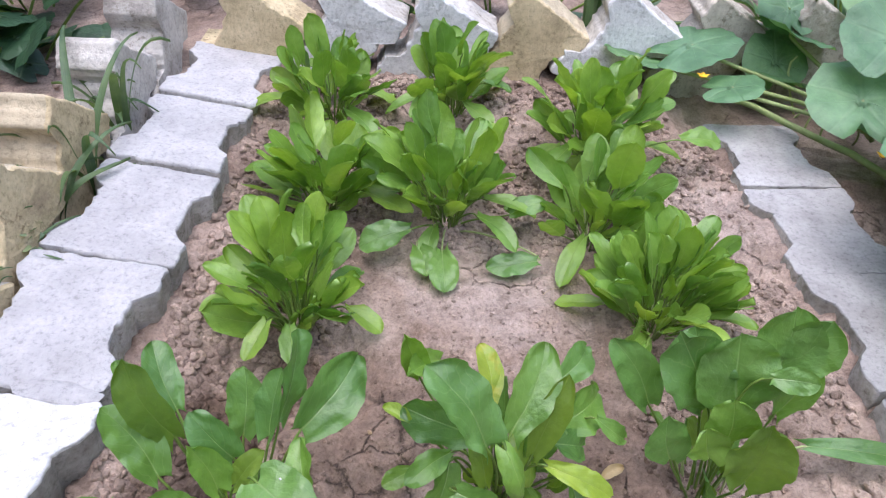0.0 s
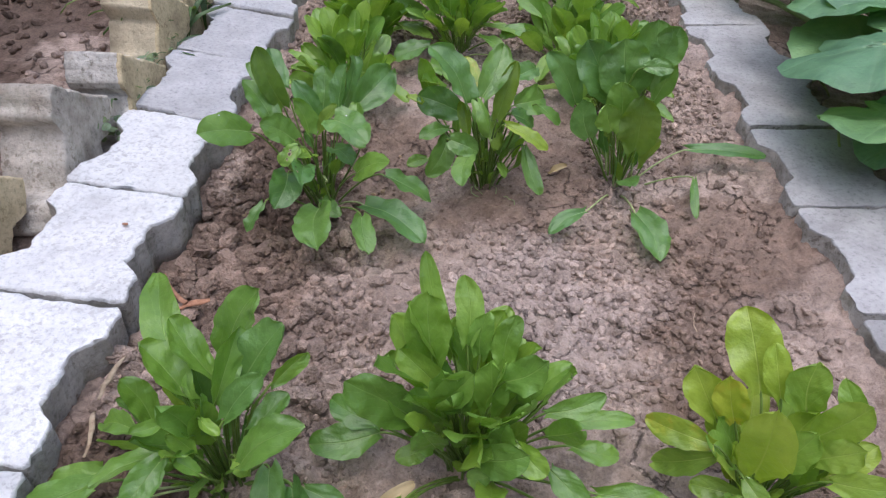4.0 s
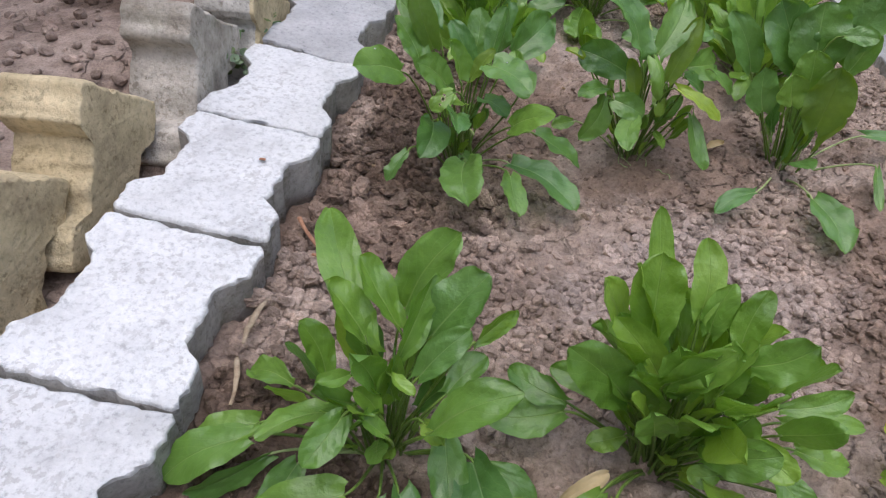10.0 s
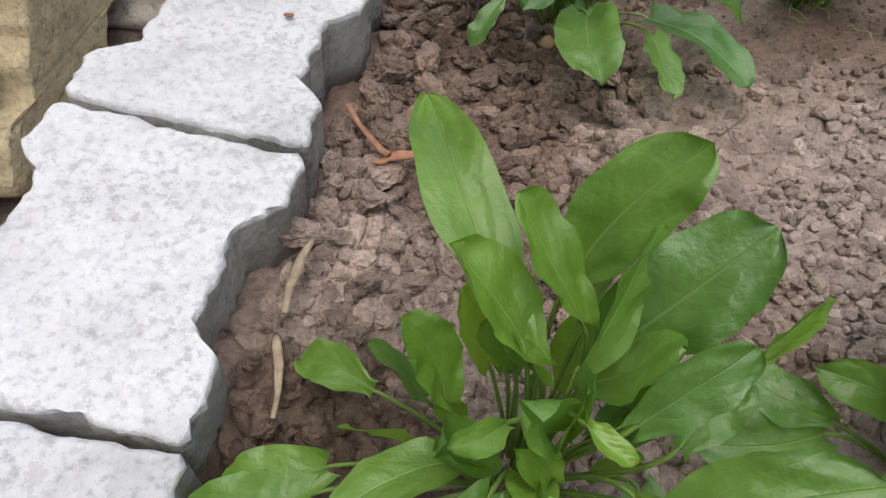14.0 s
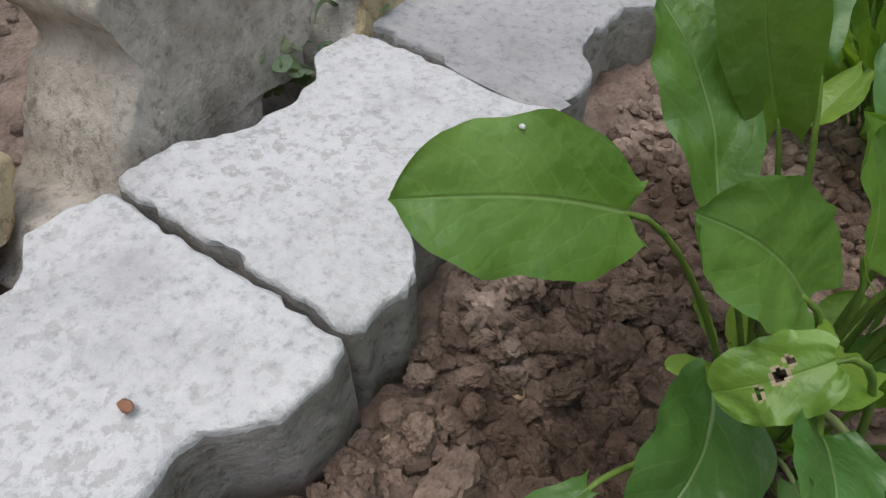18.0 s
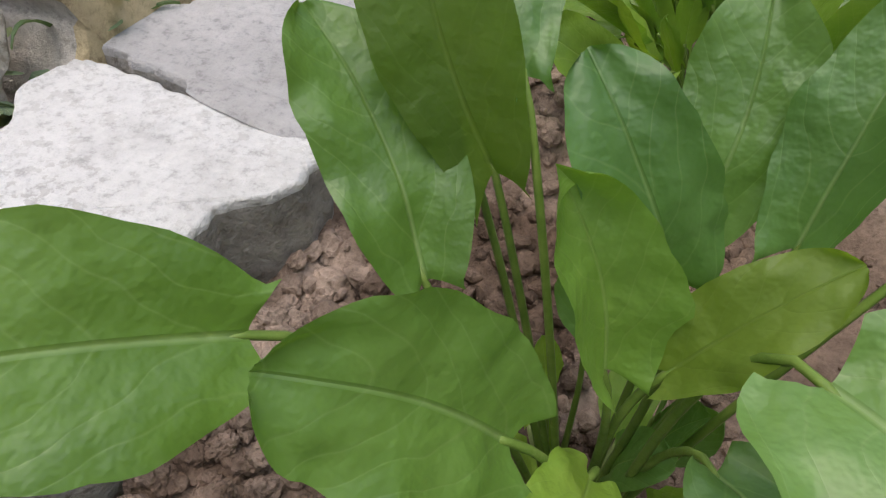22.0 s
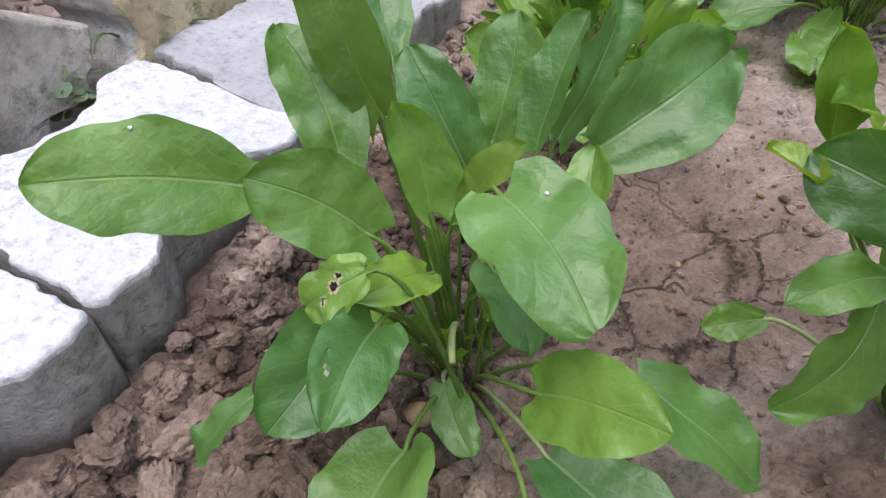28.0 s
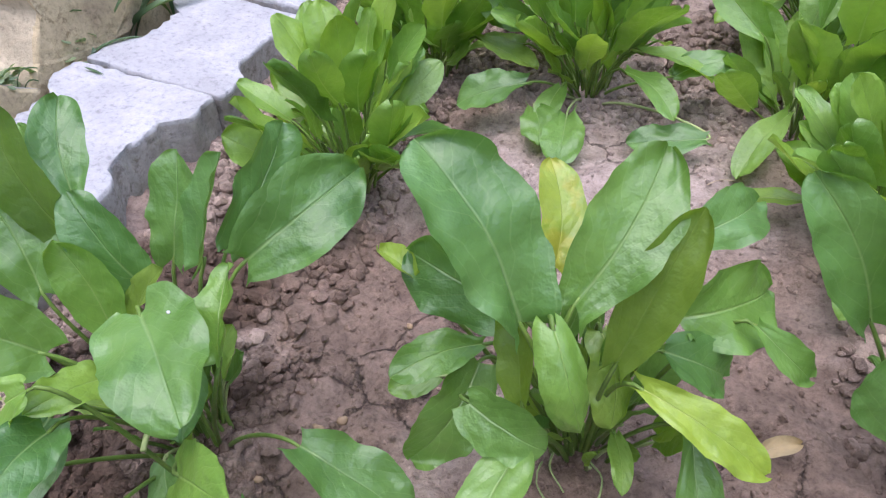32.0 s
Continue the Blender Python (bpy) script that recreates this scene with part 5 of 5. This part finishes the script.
def squash():
    vine = root("squash_vine", (1.16, 0.30, -0.02), "green squash vine with broad leaves beside the bed", "plant")
    at = np.array((1.16, 0.30, -0.02))
    for k, (x, y, z, d, tilt, turn) in enumerate((
            (1.025, 0.575, 0.205, 0.17, 28, -70), (0.985, 0.525, 0.13, 0.165, 20, 215), (0.965, 0.235, 0.20, 0.22, 10, 150), (0.985, 0.125, 0.115, 0.21, 14, 190),
            (1.055, 0.438, 0.17, 0.17, 12, 120), (0.760, 0.760, 0.125, 0.17, 20, 140), (0.815, 0.655, 0.10, 0.12, 14, 200), (0.985, -0.085, 0.085, 0.17, 12, 170),
            (1.03, 0.03, 0.14, 0.20, 10, 160), (1.13, 0.16, 0.17, 0.22, 8, 100), (1.12, 0.55, 0.10, 0.2, 10, 60), (0.99, 0.80, 0.14, 0.18, 15, 80),
            (1.16, 0.70, 0.18, 0.2, 10, 50), (0.955, 0.24, 0.185, 0.23, 12, 165), (0.935, 0.055, 0.17, 0.24, 14, 185), (0.945, -0.06, 0.12, 0.2, 14, 175), (1.04, 0.34, 0.21, 0.22, 8, 140), (0.70, 0.775, 0.10, 0.11, 16, 60), (1.10, -0.12, 0.10, 0.18, 8, 190), (1.25, 0.38, 0.2, 0.22, 8, 20))):
        dice = random.Random(60 + k)
        v, f, uv, foot = round_leaf((x, y, z), d * dice.uniform(0.9, 1.15), tilt + dice.uniform(-14, 22), turn + dice.uniform(-70, 70), 3.3 * k, dice.uniform(-0.05, 0.2), folds=dice.uniform(0.01, 0.05))
        leaf = part("leaf", mesh_of("leaf", [np.array(p) - at for p in v], f, [SQUASH], uvs=uv), vine)
        foot = np.array(foot) - at
        start = np.array((0.05 * math.sin(k), (y - at[1]) * 0.75, 0.03))
        sv, sf = tube(hermite(start, foot, np.array((0, 0, 0.18)), np.array((0.0, 0.0, 0.06)), 9), np.linspace(0.0045, 0.003, 9), 7)
        part("stalk", mesh_of("stalk", sv, sf, [PALESTALK]), leaf)
    # the runners
    for k, (a, b) in enumerate((((0, 0, 0.03), (-0.30, 0.40, 0.075)), ((0, 0, 0.02), (-0.06, -0.42, 0.05)), ((0, 0, 0.03), (-0.14, 0.48, 0.07)))):
        line = hermite(np.array(a, float), np.array(b, float), np.array((-0.05, 0.3 * (1 if b[1] > 0 else -1), 0.02)), np.array((-0.2, 0.05, 0.0)), 16)
        line[:, 2] += [0.012 * noise.noise((p[0] * 12, p[1] * 12, k)) for p in line]
        sv, sf = tube(line, np.linspace(0.007, 0.005, 16), 7)
        part("runner", mesh_of("runner", sv, sf, [PALESTALK]), vine)
    for k, (x, y, z) in enumerate(((0.782, 0.676, 0.108), (0.985, 0.44, 0.10), (1.03, 0.50, 0.09))):
        petals = part("flower", mesh_of("flower", *blossom(np.array((x, y, z)) - at, 0.012), [PETAL]), vine, "small yellow flower")
    rnd = random.Random(4)
    for k in range(26):
        a = np.array((rnd.uniform(-0.2, 0.05), rnd.uniform(-0.35, 0.45), 0.0))
        b = a + np.array((rnd.uniform(-0.06, 0.06), rnd.uniform(-0.05, 0.05), rnd.uniform(0.08, 0.16)))
        sv, sf = tube(hermite(a, b, np.array((rnd.uniform(-0.1, 0.1), 0, 0.1)), np.array((rnd.uniform(-0.1, 0.1), 0, 0.05)), 8), np.full(8, 0.0022), 5)
        part("tendril", mesh_of("tendril", sv, sf, [PALESTALK]), vine)


def blossom(at, r):
    verts, faces = [tuple(at)], []
    for k in range(10):
        a = 2 * math.pi * k / 10
        w = r * (1.0 if k % 2 == 0 else 0.55)
        verts.append((at[0] + w * math.cos(a), at[1] + w * math.sin(a) - 0.4 * r, at[2] + 0.5 * r + 0.3 * w))
    faces = [(0, 1 + k, 1 + (k + 1) % 10) for k in range(10)]
    return verts, faces


squash()


def shrub(name, at, label, leaves, mat, spread_x, spread_y, low, high, size, seed, lobes=3, depth=0.25):
    bush = root(name, at, label, "plant")
    rnd = random.Random(seed)
    for k in range(leaves):
        x, y = rnd.gauss(0, spread_x), rnd.gauss(0, spread_y)
        z = rnd.uniform(low, high)
        d = size * rnd.uniform(0.7, 1.2)
        v, f, uv, foot = round_leaf((x, y, z), d, rnd.uniform(5, 50), rnd.uniform(0, 360), 1.7 * k + seed, lobes=lobes, depth=depth, rings=6, spokes=24)
        leaf = part("leaf", mesh_of("leaf", v, f, [mat], uvs=uv), bush)
        if k % 2 == 0:
            sv, sf = tube(hermite(np.array((x * 0.3, y * 0.3, 0.0)), np.array(foot), np.array((0, 0, 0.15)), np.array((x, y, 0.02)) * 0.4, 7), np.full(7, 0.003), 5)
            part("stalk", mesh_of("stalk", sv, sf, [STALK]), leaf)
    return bush


shrub("leafy_shrub", (-0.57, 0.80, -0.02), "dark green leafy shrub behind the leaning blocks", 46, SHRUB, 0.09, 0.08, 0.03, 0.26, 0.12, 11)
shrub("leafy_shrub", (-0.62, 1.12, -0.02), "dark green leafy shrub behind the leaning blocks", 30, SHRUB, 0.14, 0.14, 0.05, 0.3, 0.12, 17)
shrub("leafy_shrub", (0.45, 1.12, -0.02), "dark green plants beyond the end of the bed", 40, SHRUB, 0.30, 0.06, 0.05, 0.28, 0.11, 23)
shrub("leafy_shrub", (1.25, 1.0, -0.02), "green leafy plants beyond the squash vine", 44, SQUASH, 0.22, 0.16, 0.05, 0.3, 0.15, 29, 5, 0.08)
shrub("leafy_shrub", (1.38, 0.2, -0.02), "green leafy plants beyond the squash vine", 40, SHRUB, 0.12, 0.3, 0.03, 0.2, 0.15, 31, 5, 0.08)


def grass_tuft(at, label, blades, length, seed, width=0.009, spread=1.0, fall=1.0):
    tuft = root("grass_weed", at, label, "weed", "grass weeds beside the white edging")
    rnd = random.Random(seed)
    for k in range(blades):
        a = rnd.uniform(0, 2 * math.pi)
        L = length * rnd.uniform(0.55, 1.15)
        out = np.array((math.cos(a), math.sin(a), 0.0))
        foot = out * rnd.uniform(0.0, 0.012)
        tip = foot + out * L * rnd.uniform(0.25, 0.85) * spread + np.array((0, 0, L * rnd.uniform(0.2, 0.8) * fall))
        line = hermite(foot, tip, np.array((0, 0, L * 1.1)) + out * 0.2 * L, out * L * 0.7 - np.array((0, 0, L * rnd.uniform(0.0, 0.9))), 12)
        side = np.array((-out[1], out[0], 0.0))
        w = width * rnd.uniform(0.6, 1.2)
        verts, uvs = [], []
        for i, p in enumerate(line):
            s = i / 11
            h = w / 2 * (1 - s**2.2) * (0.6 + 0.4 * min(1, s * 5)) + 0.0003
            for u in (-1, 0, 1):
                verts.append(p + side * u * h + np.array((0, 0, 0.22 * w * abs(u))))
                uvs.append((0.5 + 0.5 * u, s))
        faces = [(i * 3 + j, i * 3 + j + 1, i * 3 + j + 4, i * 3 + j + 3) for i in range(11) for j in range(2)]
        part("blade", mesh_of("blade", verts, faces, [GRASS], uvs=uvs), tuft)
    return tuft


grass_tuft((-0.185, 0.52, 0.03), "tuft of green grass weed growing beside the blocks", 16, 0.22, 3, 0.016, spread=0.6)
grass_tuft((-0.185, 0.38, 0.03), "tuft of green grass weed growing beside the blocks", 16, 0.23, 4, 0.018)
grass_tuft((-0.19, 0.28, 0.03), "sparse green grass weed growing beside the blocks", 11, 0.21, 5, 0.016)
grass_tuft((-0.19, 0.19, 0.03), "sparse green grass weed growing beside the blocks", 9, 0.14, 12, 0.009)
grass_tuft((-0.185, 0.12, 0.04), "small green grass weed in the gap by the blocks", 9, 0.10, 6, 0.007)
grass_tuft((-0.185, 0.02, 0.05), "small green grass weed in the gap by the blocks", 8, 0.09, 7, 0.007)
grass_tuft((0.62, 0.90, 0.02), "pale tall stems beyond the end of the bed", 8, 0.35, 8, 0.02, 0.4, 1.6)
grass_tuft((1.02, 0.98, 0.02), "broad pale green stems beyond the far corner", 7, 0.40, 9, 0.035, 0.6, 1.4)


def creeper(at, count, seed):
    """Tiny round leaves growing in the gap under the leaning blocks."""
    plant = root("creeping_weed", at, "tiny grey-green weed growing out of the gap", "weed", "creeping weeds in the gaps")
    rnd = random.Random(seed)
    for k in range(count):
        c = (rnd.gauss(0, 0.009), rnd.gauss(0, 0.016), rnd.uniform(0.0, 0.035))
        v, f, uv, foot = round_leaf(c, rnd.uniform(0.008, 0.016), rnd.uniform(-50, 50), rnd.uniform(0, 360), k + seed, rings=3, spokes=9, notch=0.2)
        part("leaf", mesh_of("leaf", v, f, [WEED], uvs=uv), plant)


creeper((-0.178, -0.055, 0.06), 40, 2)
creeper((-0.172, 0.06, 0.085), 46, 3)
creeper((-0.178, 0.12, 0.075), 40, 4)
creeper((-0.18, 0.20, 0.07), 26, 5)


# ---------------------------------------------------------------- things lying about
def stick(a, b, thick, mat, name, label, group, bend=0.1, flat=0.6, category="straw", lift=0.004):
    """A dry stem lying on the soil from a to b (x, y)."""
    a, b = np.array(a, float), np.array(b, float)
    L = np.linalg.norm(b - a)
    side = np.array((-(b - a)[1], (b - a)[0]))
    pts = []
    for k in range(8):
        s = k / 7
        p = a + (b - a) * s + side * bend * math.sin(math.pi * s) * (1 if L * 1000 % 2 > 1 else -1)
        pts.append((p[0], p[1], soil_height(p[0], p[1]) + thick * 1.3 + lift))
    r = thick * 0.7 * (0.65 + 0.35 * np.sin(np.linspace(0.3, 2.6, 8))) * [1 + 0.3 * math.sin(37 * k + 900 * L) for k in range(8)]
    v, f = tube(pts, r, 7)
    c = np.mean(v, axis=0)
    ob = new(name, mesh_of(name, [(p - c) * (1, 1, flat) for p in np.array(v)], f, [mat]))
    ob.location = c
    return tagged(ob, label, category, group)


for a, b, th in (((0.003, -0.706), (0.025, -0.717), 0.0022), ((0.027, -0.758), (0.067, -0.741), 0.0020), ((0.062, -0.731), (0.082, -0.770), 0.0024), ((0.117, -0.750), (0.132, -0.768), 0.0028),
                 ((0.228, -0.691), (0.244, -0.706), 0.0024), ((0.428, -0.686), (0.413, -0.699), 0.0016), ((0.527, -0.683), (0.552, -0.706), 0.0018), ((0.552, -0.706), (0.531, -0.748), 0.0020),
                 ((0.566, -0.702), (0.586, -0.696), 0.0016), ((0.568, -0.679), (0.566, -0.701), 0.0016), ((0.10, -0.70), (0.085, -0.72), 0.0012), ((0.17, -0.735), (0.20, -0.728), 0.0012),
                 ((0.005, -0.231), (0.010, -0.204), 0.0013), ((0.30, 0.10), (0.345, 0.125), 0.0008), ((0.66, -0.33), (0.655, -0.37), 0.0008), ((0.50, 0.24), (0.47, 0.22), 0.0010)):
    stick(a, b, th, STRAW, "dry_straw", "short piece of dry pale straw on the soil", "straw pieces on the soil")
for a, b, th, mat, label in (((0.136, -0.709), (0.151, -0.728), 0.0032, REDBARK, "short reddish-brown husk lying on the soil"), ((0.000, -0.318), (0.040, -0.358), 0.0046, REDBARK, "reddish-brown dry twig on the soil by the blocks"),
                             ((0.030, -0.366), (0.064, -0.345), 0.0056, REDBARK, "reddish-brown dry husk on the soil by the blocks"), ((0.012, -0.455), (0.012, -0.515), 0.0040, STRAW, "dry flat stem beside the white blocks"),
                             ((0.008, -0.525), (0.022, -0.575), 0.0036, STRAW, "dry flat stem beside the white blocks")):
    stick(a, b, th, mat, "dry_twig", label, "dry twigs by the blocks", 0.06, 0.5, "twig", 0.010 if a[1] < -0.5 else 0.020)

for a, b in (((0.388, -0.059), (0.398, -0.088)), ((0.407, -0.062), (0.418, -0.089)), ((0.382, -0.073), (0.392, -0.100)), ((0.43, -0.10), (0.445, -0.125))):
    stick(a, b, 0.0011, PALESTALK, "bare_root", "thin pale root lying bare on the soil", "bare roots on the soil", 0.2, 0.9, "root")


def dry_leaf(a, b, width, label):
    v, f, uv = blade((a[0], a[1], 0), (b[0], b[1], 0.006), width, (0, -0.4, 0.9), 0.08, 0.35, 0.2, a[0] * 77)
    ob = new("dry_leaf", mesh_of("dry_leaf", v, f, [DRYLEAF], uvs=uv))
    ob.location = (0, 0, soil_height(*a) + 0.010)
    tagged(ob, label, "leaf", "dry leaves on the soil")


dry_leaf((0.300, -0.625), (0.343, -0.590), 0.014, "pale dry rolled leaf among the sorrel stalks")
dry_leaf((0.360, -0.637), (0.384, -0.619), 0.008, "pale dry leaf scrap on the soil")
dry_leaf((0.502, -0.039), (0.529, -0.026), 0.012, "pale dry leaf scrap on the soil")
dry_leaf((0.052, -0.700), (0.070, -0.706), 0.007, "pale dry leaf scrap on the soil")


def pebble(x, y, r, mat, label, seed):
    v, f = lump(seed, 2)
    ob = new("pebble", mesh_of("pebble", v * r, f.tolist(), [mat]))
    ob.location = (x, y, soil_height(x, y) + 0.55 * r)
    tagged(ob, label, "pebble", "pebbles on the soil")


for k, (x, y, r) in enumerate(((0.229, -0.081, 0.0042), (0.045, -0.150, 0.0050), (0.052, -0.145, 0.0035), (0.205, -0.125, 0.004), (0.150, -0.150, 0.009), (0.30, 0.09, 0.003), (0.242, -0.07, 0.004), (0.26, 0.02, 0.003), (0.03, -0.13, 0.003))):
    pebble(x, y, r, PEBBLE, "small ochre pebble on the soil", 80 + k)
for k, (x, y, r) in enumerate(((0.137, -0.702, 0.0035), (0.32, -0.70, 0.003), (0.44, -0.66, 0.003))):
    pebble(x, y, r, PLASTIC, "small white pebble on the soil", 90 + k)

chip = new("stone_chip", mesh_of("stone_chip", LUMPS[0][2][0] * (0.004, 0.003, 0.0015), LUMPS[0][2][1].tolist(), [REDBARK]))
chip.location = (-0.050, -0.280, 0.0755)
tagged(chip, "tiny reddish chip lying on the white block", "chip")


def seedling(at):
    plant = root("seedling", at, "tiny grey-green seedling with two narrow leaves", "seedling")
    sv, sf = tube([(0, 0, -0.01), (0.001, 0, 0.006), (0.0, 0.001, 0.018)], [0.0012, 0.0011, 0.0009], 6)
    part("stem", mesh_of("stem", sv, sf, [PALESTALK]), plant)
    for tip in ((-0.032, 0.012, 0.022), (0.030, 0.018, 0.022)):
        v, f, uv = blade((0, 0, 0.016), tip, 0.007, (0, -0.3, 1), 0.1, 0.2, 0.03, tip[0] * 50)
        part("leaf", mesh_of("leaf", v, f, [WEED], uvs=uv), plant)


seedling((0.045, -0.690, soil_height(0.045, -0.690)))


def bucket():
    n, rings = 28, ((0.055, 0.0), (0.062, 0.10), (0.066, 0.13), (0.060, 0.13), (0.052, 0.01))
    verts = [(r * math.cos(2 * math.pi * k / n), r * math.sin(2 * math.pi * k / n), z) for r, z in rings for k in range(n)]
    faces = [(q * n + k, q * n + (k + 1) % n, (q + 1) * n + (k + 1) % n, (q + 1) * n + k) for q in range(len(rings) - 1) for k in range(n)]
    faces += [tuple(range(n))[::-1], tuple((len(rings) - 1) * n + k for k in range(n))]
    ob = new("plastic_pot", mesh_of("plastic_pot", verts, faces, [PLASTIC]))
    ob.location = (-0.56, 1.21, soil_height(-0.56, 1.21))
    tagged(ob, "white plastic pot standing on the soil", "pot")


bucket()


def side_wall():
    """The plastered wall with a plinth that closes the garden on one side."""
    for name, x0, x1, z0, z1, mat in (("wall_west", -1.25, -0.935, -0.1, 2.4, PLASTER), ("trim", -0.935, -0.885, -0.1, 0.07, RAW)):
        ys = np.linspace(-3.0, 5.0, 41)
        v = [(x, y, z) for x, z in ((x1, z0), (x1, z1), (x0, z1), (x0, z0)) for y in ys]
        n = len(ys)
        f = [(q * n + k, q * n + k + 1, ((q + 1) % 4) * n + k + 1, ((q + 1) % 4) * n + k) for q in range(4) for k in range(n - 1)]
        f += [(0, n, 2 * n, 3 * n), (n - 1, 4 * n - 1, 3 * n - 1, 2 * n - 1)]
        tagged(new(name, mesh_of(name, v, f, [mat], smooth=False)), "pale plastered wall beside the garden" if mat is PLASTER else "grey stone plinth along the wall", "wall", kind="structure")



def sky_blocking_walls():
    """Plain unseen walls added on the other sides to block light from the horizon."""
    for name, x0, x1, y0, y1 in (("wall_east", 3.2, 3.4, -3.0, 5.0), ("wall_north", -0.93, 3.4, 5.003, 5.2), ("wall_south", -0.93, 3.4, -3.2, -3.003)):
        v = [(x, y, z) for z in (-0.1, 2.2) for x, y in ((x0, y0), (x1, y0), (x1, y1), (x0, y1))]
        f = [(3, 2, 1, 0), (4, 5, 6, 7), (0, 1, 5, 4), (1, 2, 6, 5), (2, 3, 7, 6), (3, 0, 4, 7)]
        tagged(new(name, mesh_of(name, v, f, [PLASTER], smooth=False)), "unseen plain wall added to block low sky light", "wall", kind="structure")



side_wall()
sky_blocking_walls()
